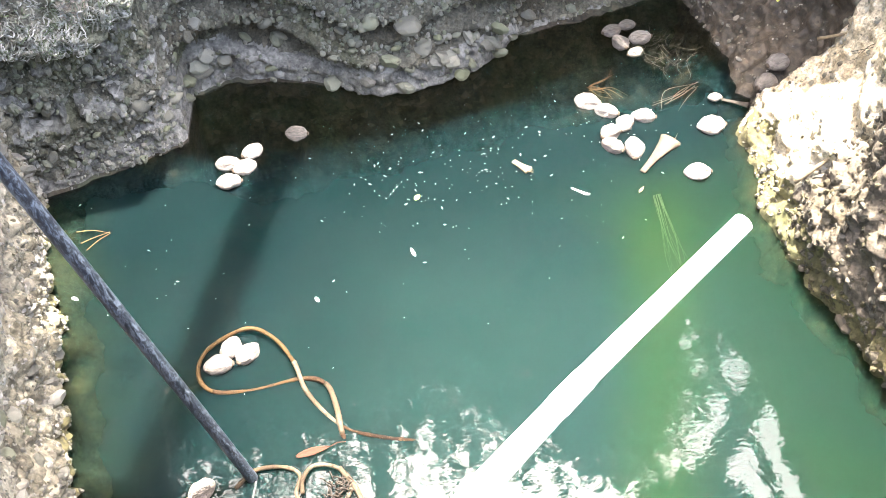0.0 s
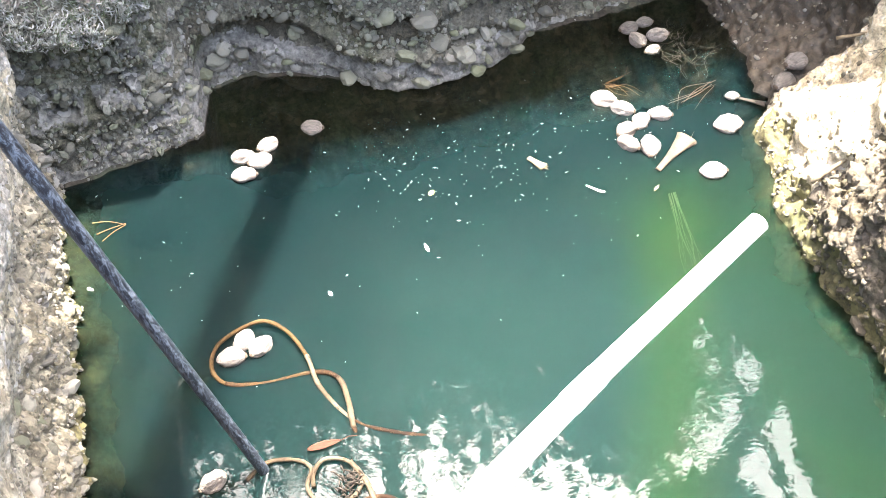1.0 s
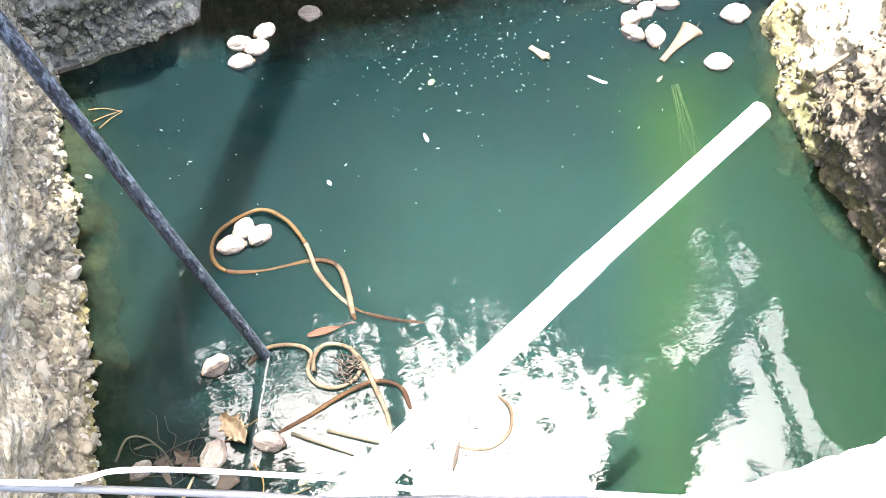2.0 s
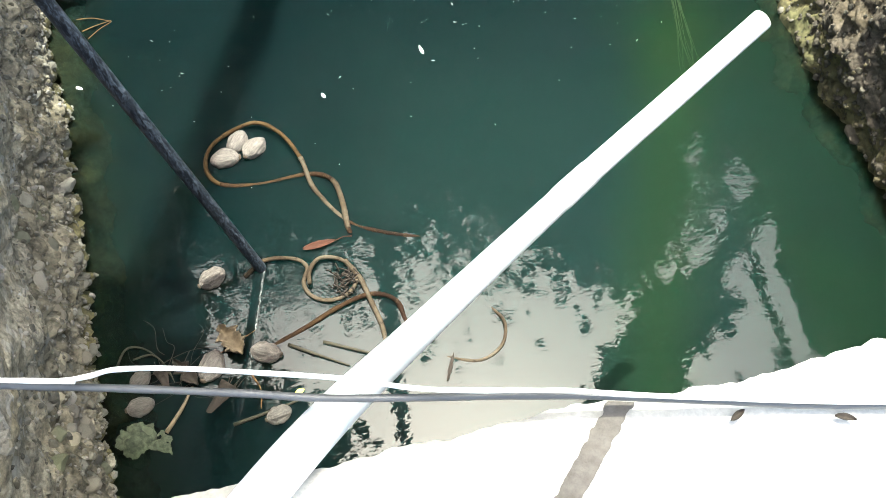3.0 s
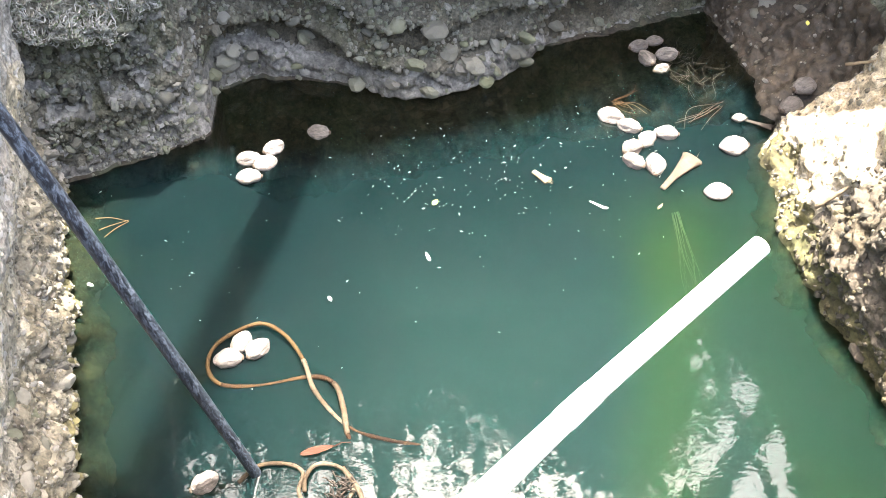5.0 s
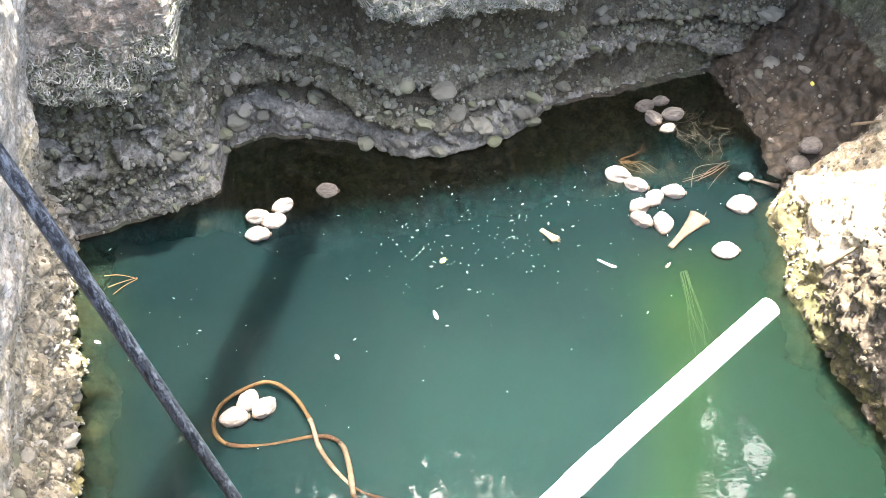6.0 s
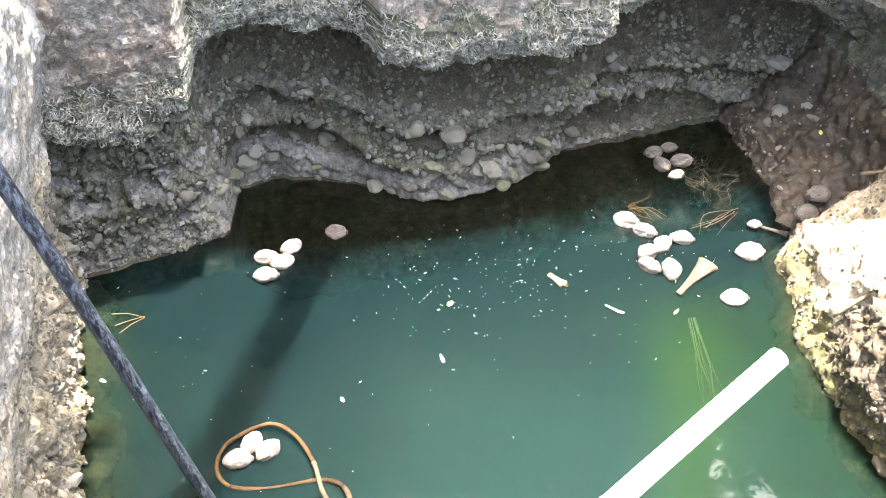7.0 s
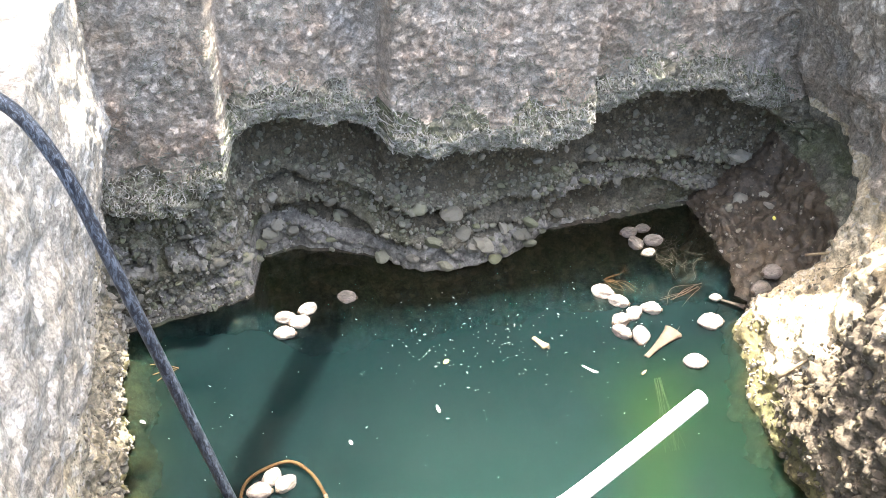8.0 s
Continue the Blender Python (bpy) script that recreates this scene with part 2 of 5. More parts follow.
def empty(name, m=None):
    ob = new(name)
    ob.empty_display_size = 0.05
    if m:
        ob.matrix_world = m
    return ob


def lerp(table, v):
    """Piecewise linear table of (position, value)."""
    return float(np.interp(v, [a for a, _ in table], [b for _, b in table]))


def fbm(p, octaves=4, gain=0.55):
    total, amp = 0.0, 1.0
    for _ in range(octaves):
        total += amp * noise.noise(p)
        p = p * 2.07 + Vector((3.1, 1.7, 5.3))
        amp *= gain
    return total


def cobbles(p, scale):
    """0 between stones, up to 1 on top of one."""
    d = noise.voronoi(p * scale)[0]
    edge = min(1.0, (d[1] - d[0]) * 2.2)
    return edge ** 0.6


def tube(points, radius, sides=10, closed=False, taper=None):
    """A bmesh tube along a polyline."""
    bm = bmesh.new()
    pts = [Vector(p) for p in points]
    rings, n = [], len(pts)
    side = None
    for i, p in enumerate(pts):
        a, b = pts[max(i - 1, 0)], pts[min(i + 1, n - 1)]
        if closed:
            a, b = pts[i - 1], pts[(i + 1) % n]
        d = (b - a).normalized()
        if side is None:
            side = d.orthogonal().normalized()
        side = (side - d * side.dot(d)).normalized()
        up = d.cross(side)
        r = radius * (taper[i] if taper else 1.0)
        rings.append([bm.verts.new(p + (side * math.cos(t) + up * math.sin(t)) * r) for t in (2 * math.pi * k / sides for k in range(sides))])
    pairs = list(zip(rings, rings[1:])) + ([(rings[-1], rings[0])] if closed else [])
    for r0, r1 in pairs:
        for k in range(sides):
            bm.faces.new((r0[k], r0[(k + 1) % sides], r1[(k + 1) % sides], r1[k]))
    if not closed:
        bm.faces.new(rings[0][::-1]), bm.faces.new(rings[-1])
    return bm


def curve_points(ctrl, per=8):
    """Catmull-Rom points through the control points."""
    c = [Vector(p) for p in ctrl]
    c = [c[0] * 2 - c[1]] + c + [c[-1] * 2 - c[-2]]
    out = []
    for i in range(1, len(c) - 2):
        for k in range(per):
            t = k / per
            out.append(0.5 * ((2 * c[i]) + (c[i + 1] - c[i - 1]) * t + (2 * c[i - 1] - 5 * c[i] + 4 * c[i + 1] - c[i + 2]) * t * t + (3 * c[i] - c[i - 1] - 3 * c[i + 1] + c[i + 2]) * t ** 3))
    out.append(c[-2])
    return out


# ---- the pit: four walls of earth, the water, the ground ----
GROUND = 3.0
WATERLINE = [(-1.35, 4.82), (-0.64, 5.0), (-0.17, 5.12), (-0.1, 5.4), (-0.05, 5.6), (0.3, 5.68), (0.79, 5.48), (1.28, 5.22), (2.14, 5.34), (2.55, 5.5), (3.05, 5.52), (3.7, 5.6), (5.2, 5.7)]
FACE = [(-1.4, 5.05), (-0.27, 5.05), (-0.19, 5.38), (0.75, 5.46), (0.94, 5.42), (1.0, 5.17), (2.63, 5.18), (2.71, 5.42), (3.6, 5.45), (4.3, 5.4), (5.2, 5.2)]
LIP = [(-1.4, 1.08), (-1.2, 1.1), (-0.87, 0.99), (-0.55, 1.0), (-0.24, 1.25), (-0.14, 1.46), (0.3, 1.5), (0.83, 1.33), (1.05, 1.23), (1.52, 1.19), (2.37, 1.2), (2.8, 1.3), (3.15, 1.42), (3.8, 1.41), (4.5, 1.1), (5.2, 0.6)]
RECESS = [(-1.4, 0.12), (-0.4, 0.2), (-0.1, 0.42), (0.9, 0.44), (1.4, 0.36), (2.6, 0.4), (3.3, 0.48), (4.2, 0.5), (5.2, 0.25)]


# ledges that run along the undercut, by height; the grey rock below the lower one
UPPER_LEDGE = [(-1.4, 0.62), (-0.5, 0.68), (-0.16, 0.86), (0.2, 0.84), (0.4, 0.75), (0.62, 0.76), (0.94, 0.6), (1.2, 0.58), (1.58, 0.53), (2.2, 0.52), (2.6, 0.62), (3.0, 0.66), (3.5, 0.6), (4.2, 0.48), (5.2, 0.3)]
LOWER_LEDGE = [(-1.4, 0.3), (-0.5, 0.34), (-0.1, 0.5), (0.1, 0.52), (0.32, 0.54), (0.54, 0.46), (0.76, 0.35), (0.92, 0.28), (1.3, 0.25), (1.6, 0.29), (1.9, 0.31), (2.24, 0.28), (2.63, 0.36), (3.02, 0.4), (3.52, 0.36), (4.0, 0.22), (5.2, 0.1)]
ROCK_TOP = [(-1.4, 0.0), (-0.2, 0.3), (-0.03, 0.36), (0.19, 0.35), (0.4, 0.27), (0.63, 0.2), (0.8, 0.16), (1.0, 0.2), (1.3, 0.2), (2.2, 0.22), (2.5, 0.12), (2.7, 0.02), (5.2, 0.0)]
CAVE = [(-1.4, 0.02), (-0.2, 0.02), (0.05, 0.13), (0.4, 0.17), (0.75, 0.15), (0.95, 0.07), (1.2, 0.03), (2.3, 0.04), (2.7, 0.12), (3.5, 0.14), (4.0, 0.05), (5.2, 0.03)]


def ledge(d, under, over):
    """1 at the edge of a ledge, falling off sharply below it and gently above."""
    return math.exp(-d / over) if d > 0 else math.exp(d / under)


def blocks(p, scale):
    """A height for each broken block of rock, from -1 to 1."""
    d, pts = noise.voronoi(p * scale)
    return noise.noise(pts[0] * 7.3), min(1.0, (d[1] - d[0]) * 3.0)


def north(x, z):
    """Depth of the far wall: undercut layers of gravel, soil and rock below, a hanging face of soil above the lip."""
    p = Vector((x * 1.0, 0.0, z))
    lip = lerp(LIP, x) + 0.07 * fbm(Vector((x * 3.3, 1.0, 0.0)), 4)
    face, wl = lerp(FACE, x), lerp(WATERLINE, x) + 0.05 * fbm(Vector((x * 4, 4.0, 0.0)), 3)
    if z > lip:
        up = z - lip
        y = face - 0.1 * math.exp(-((up - 0.12) / 0.2) ** 2) + 0.1 * min(1.0, up / 1.8)
        y += 0.05 * fbm(p * 1.9, 4) + 0.022 * fbm(p * 9, 4) + 0.02 * fbm(Vector((x * 20, 0, z * 18)), 4) - 0.014 * abs(fbm(Vector((x * 8, 5, z * 11)), 4))
        y -= 0.05 * max(0.0, 1 - up / 0.4) * fbm(Vector((x * 7, 2, z * 26)), 4)
        return y, 0 if up > 0.3 + 0.22 * noise.noise(p * 3) else 1
    if z <= 0:
        d = -z
        b, e = blocks(Vector((x, 2.0, z * 1.6)), 2.6)
        return wl - 0.02 - (0.4 + 0.7 * max(0.0, min(1.0, (x - 0.4) / 0.6))) * d + min(1.0, d * 6) * (0.17 * fbm(p * 1.7, 4) + 0.1 * b - 0.06 * e), 4
    back = face + lerp(RECESS, x)
    t = (lip - z) / lip
    y = back + (wl - back) * t ** 1.15
    wet = min(1.0, z * 8)
    y += 0.08 * fbm(Vector((x * 1.6, 0, z * 3.4)), 4) * math.sin(math.pi * min(1, t * 1.02) * 0.9)
    wob = 0.05 * fbm(Vector((x * 2.7, 3, z * 2)), 4) + 0.022 * noise.noise(Vector((x * 13, 1, 0)))
    high, low = lerp(UPPER_LEDGE, x), lerp(LOWER_LEDGE, x)
    d1, d2 = z - high - wob, z - low - wob * 0.8
    left = max(0.0, min(1.0, (-0.05 - x) / 0.2))
    a1 = (0.13 + 0.09 * noise.noise(Vector((x * 1.9, 8, 0)))) * (1 - 0.6 * left)
    a2 = (0.11 + 0.08 * noise.noise(Vector((x * 2.3, 12, 0)))) * (1 - 0.7 * left)
    y -= a1 * ledge(d1, 0.018, 0.1) + a2 * ledge(d2, 0.018, 0.09)
    y += 0.06 * math.exp(-((d1 + 0.07) / 0.05) ** 2)
    # a third, broken ledge high under the lip
    d3 = z - (high + 0.6 * (lip - high)) - wob * 1.4
    y -= 0.09 * max(0.0, 0.35 + noise.noise(Vector((x * 1.5, 17, 0)))) * ledge(d3, 0.02, 0.09)
    # a low cave between the lower ledge and the grey rock
    rock_top = lerp(ROCK_TOP, x) + 0.04 * fbm(Vector((x * 6, 21, 0)), 3)
    mid, half = (rock_top + low) / 2, max(0.02, (low - rock_top) / 2 + 0.01)
    y += lerp(CAVE, x) * math.exp(-((z - mid) / half) ** 4)
    # a small hole in the left block
    y += 0.16 * math.exp(-(((x + 1.02) / 0.1) ** 4 + ((z - 0.5) / 0.038) ** 4))
    if x > 0.9:
        y -= 0.16 * math.exp(-(((x - 1.75) / 0.62) ** 4)) * max(0.0, min(1.0, (0.3 - z) / 0.08))
    grit = 0.02 * cobbles(p, 27.0) + 0.02 * fbm(p * 15, 4)
    if z < rock_top or (x > 2.5 and -0.02 < d2 < 0.1 and noise.noise(p * 4) > -0.2):
        b, e = blocks(p + Vector((0.25 * z, 0.1 * fbm(p * 3, 2), 0.35 * x)), 7.0)
        c, g = blocks(p + Vector((0.6 * z, 5, -0.2 * x)), 19.0)
        return y - wet * (0.08 * b + 0.035 * c + 0.02 * e) - 0.4 * grit, 3
    if left > 0.5:
        b, e = blocks(p + Vector((0.5 * z, 0.1 * fbm(p * 3, 2), 0.3 * x)), 9.0)
        c, g = blocks(p + Vector((0.3 * z, 9, 0.5 * x)), 24.0)
        y -= wet * (0.075 * b + 0.035 * c + 0.015 * g) + grit
        plate = b > 0.28 or (x > -0.42 and z < 0.45 and b > -0.1)
        return y, 3 if plate else 2
    stony = math.exp(-((d1 - 0.05) / 0.07) ** 2) + (0.75 if d1 < -0.02 else 0.0)
    stony *= max(0.1, min(1.0, 0.7 + 1.3 * noise.noise(p * 2.3)))
    y -= 0.06 * stony * cobbles(p + Vector((0, fbm(p * 3, 2), 0)), 12.0) + grit
    return y, 5 if d1 > 0.1 + 0.06 * noise.noise(p * 5) or (d1 < -0.02 and noise.noise(p * 2.9 + Vector((4, 0, 0))) > 0.12) else 2


NORTH_GRID = {}


def build_north():
    xs = np.arange(-1.5, 5.21, 0.0175)
    zs = np.concatenate([np.arange(-1.2, 0.0, 0.05), np.arange(0.0, 2.2, 0.0135), np.arange(2.2, GROUND + 0.01, 0.025)])
    verts, kind = [], []
    for z in zs:
        for x in xs:
            y, k = north(float(x), float(z))
            verts.append((float(x), y, float(z)))
            kind.append(k)
    verts += [(float(x), 6.0, GROUND) for x in xs]
    kind += [0] * len(xs)
    w = len(xs)
    faces = [(j * w + i, j * w + i + 1, (j + 1) * w + i + 1, (j + 1) * w + i) for j in range(len(zs)) for i in range(w - 1)]
    ob = mesh_object("wall_north", verts, faces, [SOIL, ROOT_EARTH, GRAVEL, GREY_ROCK, BED, PACKED])
    ob.data.polygons.foreach_set("material_index", [kind[f[0]] for f in faces])
    NORTH_GRID.update(xs=xs, zs=zs, ys=np.array([v[1] for v in verts[: len(xs) * len(zs)]]).reshape(len(zs), len(xs)))
    return tagged(ob, "undercut earth wall of gravel below and soil above", "wall", kind="structure")


def north_at(x, z):
    """Depth of the far wall as built, between its points."""
    g = NORTH_GRID
    i = min(max(int(np.searchsorted(g["xs"], x)) - 1, 0), len(g["xs"]) - 2)
    j = min(max(int(np.searchsorted(g["zs"], z)) - 1, 0), len(g["zs"]) - 2)
    u = (x - g["xs"][i]) / (g["xs"][i + 1] - g["xs"][i])
    v = (z - g["zs"][j]) / (g["zs"][j + 1] - g["zs"][j])
    q = g["ys"]
    return float((q[j, i] * (1 - u) + q[j, i + 1] * u) * (1 - v) + (q[j + 1, i] * (1 - u) + q[j + 1, i + 1] * u) * v)


def west(y, z):
    """Place of the left wall: stones at the foot, pale crumbling earth above."""
    p = Vector((0.0, y, z))
    if z < 0:
        return -1.2 + 0.05 - 0.75 * z + 0.12 * fbm(p * 2.3, 4), 3
    x = -1.22 - 0.06 * math.exp(-((z - 0.5) / 0.3) ** 2) + 0.2 * max(0.0, min(1.0, (z - 0.7) / 1.2)) * max(0.0, min(1.0, (y - 2.2) / 2.0))
    x += 0.06 * fbm(p * 2.0, 4)
    stones = max(0.0, min(1.0, (0.72 - z) / 0.2 + 0.6 * noise.noise(p * 3)))
    x += stones * (0.06 * cobbles(p, 8.0) + 0.02 * cobbles(p, 22.0)) + 0.015 * fbm(p * 11, 4)
    return x, (3 if z < 0.07 + 0.08 * noise.noise(p * 3.5) else 0 if z > 1.25 + 0.3 * noise.noise(p * 1.5) else 1 if stones < 0.5 else 2)


def build_west():
    ys = np.arange(-0.1, 5.4, 0.0175)
    zs = np.concatenate([np.arange(-1.2, 0.0, 0.05), np.arange(0.0, 1.6, 0.0135), np.arange(1.6, GROUND + 0.01, 0.025)])
    verts, kind = [], []
    for z in zs:
        for y in ys:
            x, k = west(float(y), float(z))
            verts.append((x, float(y), float(z)))
            kind.append(k)
    verts += [(-1.7, float(y), GROUND) for y in ys]
    kind += [0] * len(ys)
    w = len(ys)
    faces = [(j * w + i, j * w + i + 1, (j + 1) * w + i + 1, (j + 1) * w + i) for j in range(len(zs)) for i in range(w - 1)]
    ob = mesh_object("wall_west", verts, faces, [PALE_SOIL, PALE_ROCK, TAN_STONE, ALGAE_ROCK])
    ob.data.polygons.foreach_set("material_index", [kind[f[0]] for f in faces])
    return tagged(ob, "pale crumbling earth wall with grey stones at its foot", "wall", kind="structure")


# the right bank in profiles (x, z) from under water to the ground, by stations of y
EAST = [
    (0.0, [(2.6, -1.2), (3.28, 0), (3.32, 0.4), (3.37, 0.9), (3.44, 1.4), (4.1, 3)]),
    (1.6, [(2.75, -1.2), (3.32, 0), (3.36, 0.4), (3.41, 0.9), (3.48, 1.4), (4.15, 3)]),
    (2.5, [(2.8, -1.2), (3.34, 0), (3.39, 0.4), (3.47, 0.8), (3.57, 1.4), (4.25, 3)]),
    (3.1, [(2.78, -1.2), (3.36, 0), (3.5, 0.38), (3.78, 0.7), (4.05, 1.3), (4.35, 3)]),
    (3.8, [(2.9, -1.2), (3.58, 0), (3.78, 0.28), (4.12, 0.52), (4.35, 1.1), (4.4, 3)]),
    # from here on the unseen top leans in, shaped to shade the mud
    (4.25, [(3.1, -1.2), (3.9, 0), (4.15, 0.12), (4.45, 0.42), (4.65, 1.1), (4.15, 3)]),
    (4.9, [(3.2, -1.2), (3.98, 0), (4.2, 0.15), (4.55, 0.4), (4.85, 1.0), (4.1, 3)]),
    (5.5, [(3.3, -1.2), (4.02, 0), (4.22, 0.2), (4.58, 0.45), (4.85, 1.0), (4.1, 3)]),
    (5.9, [(3.3, -1.2), (4.02, 0), (4.22, 0.2), (4.58, 0.45), (4.85, 1.0), (4.1, 3)]),
]


def east_profile(y):
    ys = [a for a, _ in EAST]
    i = max(0, min(len(ys) - 2, int(np.searchsorted(ys, y)) - 1))
    t = (y - ys[i]) / (ys[i + 1] - ys[i])
    t = t * t * (3 - 2 * t)
    return [(a[0] + (b[0] - a[0]) * t, a[1] + (b[1] - a[1]) * t) for a, b in zip(EAST[i][1], EAST[i + 1][1])]


def east(y, u):
    """A point of the right bank; u runs 0..5 along the profile."""
    prof = east_profile(y)
    i = min(4, int(u))
    t = u - i
    (x0, z0), (x1, z1) = prof[i], prof[i + 1]
    x, z = x0 + (x1 - x0) * t, z0 + (z1 - z0) * t
    p = Vector((x, y, z))
    mud = max(0.0, min(1.0, (y - 3.9) / 0.3))
    n = Vector((z0 - z1, 0, x1 - x0)).normalized()
    amp = min(1.0, 0.35 + 0.5 * mud + max(z, 0) * 3)
    h = amp * (0.1 * fbm(p * 2.2, 4) + 0.035 * fbm(p * 8, 4)) * (1 + 0.1 * mud) + (0.03 * cobbles(p, 5.5) + 0.022 * cobbles(p, 19.0)) * (1 - 0.5 * mud) * (0.35 if 2.9 < y < 3.9 else 1.0) + 0.05 * abs(fbm(p * 4.5, 4)) * (1 - mud)
    # the near part takes the darker earth, its shade put into the colour
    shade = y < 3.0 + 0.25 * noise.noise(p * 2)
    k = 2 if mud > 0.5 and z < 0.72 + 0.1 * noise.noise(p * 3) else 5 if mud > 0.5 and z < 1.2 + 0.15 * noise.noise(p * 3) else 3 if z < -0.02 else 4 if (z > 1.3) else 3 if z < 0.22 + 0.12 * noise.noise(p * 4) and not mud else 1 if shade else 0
    return p + n * h, k


def build_east():
    ys = np.arange(0.0, 5.88, 0.02)
    us = np.concatenate([np.arange(0, 1, 0.08), np.arange(1, 4, 0.035), np.arange(4, 5.001, 0.025)])
    verts, kind = [], []
    for u in us:
        for y in ys:
            p, k = east(float(y), float(u))
            verts.append(p[:])
            kind.append(k)
    verts += [(5.1, float(y), GROUND) for y in ys]
    kind += [4] * len(ys)
    w = len(ys)
    faces = [(j * w + i, (j + 1) * w + i, (j + 1) * w + i + 1, j * w + i + 1) for j in range(len(us)) for i in range(w - 1)]
    ob = mesh_object("wall_east", verts, faces, [LIT_CLAY, SHADED_EARTH, MUD, ALGAE_ROCK, SOIL, ROOT_EARTH])
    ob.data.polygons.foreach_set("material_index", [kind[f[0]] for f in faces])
    return tagged(ob, "sloping bank of pale rock painted darker where shaded, algae, dark mud", "wall", kind="structure")


def build_south():
    xs, zs = np.arange(-1.5, 4.3, 0.06), np.arange(-1.2, 2.9, 0.06)
    verts = [(float(x), 0.3 + 0.06 * fbm(Vector((x * 2, 9, z * 2)), 4), float(z)) for z in zs for x in xs]
    w = len(xs)
    faces = [(j * w + i, (j + 1) * w + i, (j + 1) * w + i + 1, j * w + i + 1) for j in range(len(zs) - 1) for i in range(w - 1)]
    return tagged(mesh_object("wall_south", verts, faces, [GRAVEL]), "dark earth wall under the near rim", "wall", kind="structure")


wall_north, wall_west, wall_east, wall_south = build_north(), build_west(), build_east(), build_south()


def build_bed():
    xs, ys = np.arange(-1.4, 4.2, 0.1), np.arange(0.0, 5.6, 0.1)
    verts = [(float(x), float(y), -0.95 + 0.1 * fbm(Vector((x, y, 2.0)), 4)) for y in ys for x in xs]
    w = len(xs)
    faces = [(j * w + i, j * w + i + 1, (j + 1) * w + i + 1, (j + 1) * w + i) for j in range(len(ys) - 1) for i in range(w - 1)]
    return tagged(mesh_object("pond_bed", verts, faces, [BED]), "silty green bottom of the pit under water", "bed", kind="structure")


build_bed()
bm = bmesh.new()
bmesh.ops.create_cube(bm, size=1.0, matrix=Matrix.LocRotScale((1.55, 3.05, -1.0), None, (6.9, 6.1, 2.0)))
water = part("water", bm, WATER, smooth=False)
tagged(water, "turbid green well water with ripples and reflected sky", "water", kind="structure")
water.visible_shadow = False

GRASSY = earth("dry_ground", (0.14, 0.11, 0.07), (0.24, 0.2, 0.13), (0.09, 0.12, 0.04), 0.7, 20.0)


def build_ground():
    """One sheet to the horizon with the pit's hole in it."""
    xs = [-900, -40, -6, -1.6, 5.0, 9, 40, 900]
    ys = [-900, -40, -6, 0.05, 5.8, 10, 40, 900]
    verts = [(x, y, GROUND - 0.01) for y in ys for x in xs]
    w = len(xs)
    faces = [(j * w + i, j * w + i + 1, (j + 1) * w + i + 1, (j + 1) * w + i) for j in range(len(ys) - 1) for i in range(w - 1) if not (i == 3 and j == 3)]
    return tagged(mesh_object("ground", verts, faces, [GRASSY], smooth=False), "dry earth round the well under trees", "ground", kind="structure")


build_ground()


def concrete_material():
    m = Nodes("sunlit_concrete", 0.9)
    base = m.mix(m.noise(3.0, 6.0, 0.6), (0.42, 0.4, 0.37), (0.56, 0.54, 0.5))
    base = m.mix(0.4, base, m.ramp(m.noise(90.0, 6.0, 0.7), [(0.3, 0.5), (0.7, 1.3)]), "MULTIPLY")
    m.color(base).bump(m.noise(120.0, 6.0), 0.4, 0.004)
    return m.mat


CONCRETE = concrete_material()


RIM = [(-1.6, 0.5), (-0.6, 0.43), (-0.08, 0.376), (0.1, 0.36), (0.33, 0.352), (0.52, 0.323), (0.64, 0.304), (0.75, 0.303), (0.93, 0.3), (1.6, 0.28), (3.4, 0.2)]


def build_slab():
    """The cast rim that the camera stands over, with a ragged edge."""
    xs, ys = np.arange(-1.6, 3.4, 0.012), np.linspace(-1.2, 0.0, 40)
    verts = []
    for side in (0, 1):
        for y in ys:
            for x in xs:
                edge = lerp(RIM, x) + 0.009 * fbm(Vector((x * 9, 0, 0)), 4) + 0.006 * noise.noise(Vector((x * 40, 2, 0)))
                t = (y + 1.2) / 1.2
                yy = -1.2 + (edge + 1.2) * t
                z = GROUND + 0.004 * fbm(Vector((x * 3, yy * 3, 0)), 3) - 0.02 * max(0, (t - 0.985) / 0.015)
                verts.append((float(x), yy, z if side == 0 else GROUND - 0.13 + 0.01 * noise.noise(Vector((x * 12, yy * 9, 3)))))
    w, h = len(xs), len(ys)
    faces = [(j * w + i, j * w + i + 1, (j + 1) * w + i + 1, (j + 1) * w + i) for j in range(h - 1) for i in range(w - 1)]
    o = w * h
    faces += [(o + j * w + i, o + (j + 1) * w + i, o + (j + 1) * w + i + 1, o + j * w + i + 1) for j in range(h - 1) for i in range(w - 1)]
    r = (h - 1) * w
    faces += [(r + i, r + i + 1, o + r + i + 1, o + r + i) for i in range(w - 1)]
    return tagged(mesh_object("pavement", verts, faces, [CONCRETE]), "sunlit pale concrete rim with a ragged edge", "pavement", kind="structure")


build_slab()

# ---- pipes and hoses ----
def black_pipe_material():
    m = Nodes("black_polythene", 0.38)
    scuff = m.noise(60.0, 9.0, 0.75, m.stretch(1.0, 1.0, 0.35), 1.2)
    base = m.mix(m.ramp(scuff, [(0.47, 0.0), (0.6, 0.8)]), (0.007, 0.009, 0.014), (0.12, 0.145, 0.18))
    m.color(base).rough(m.ramp(scuff, [(0.45, 0.3), (0.65, 0.7)])).bump(scuff, 0.2, 0.004)
    return m.mat


BLACK_PIPE = black_pipe_material()
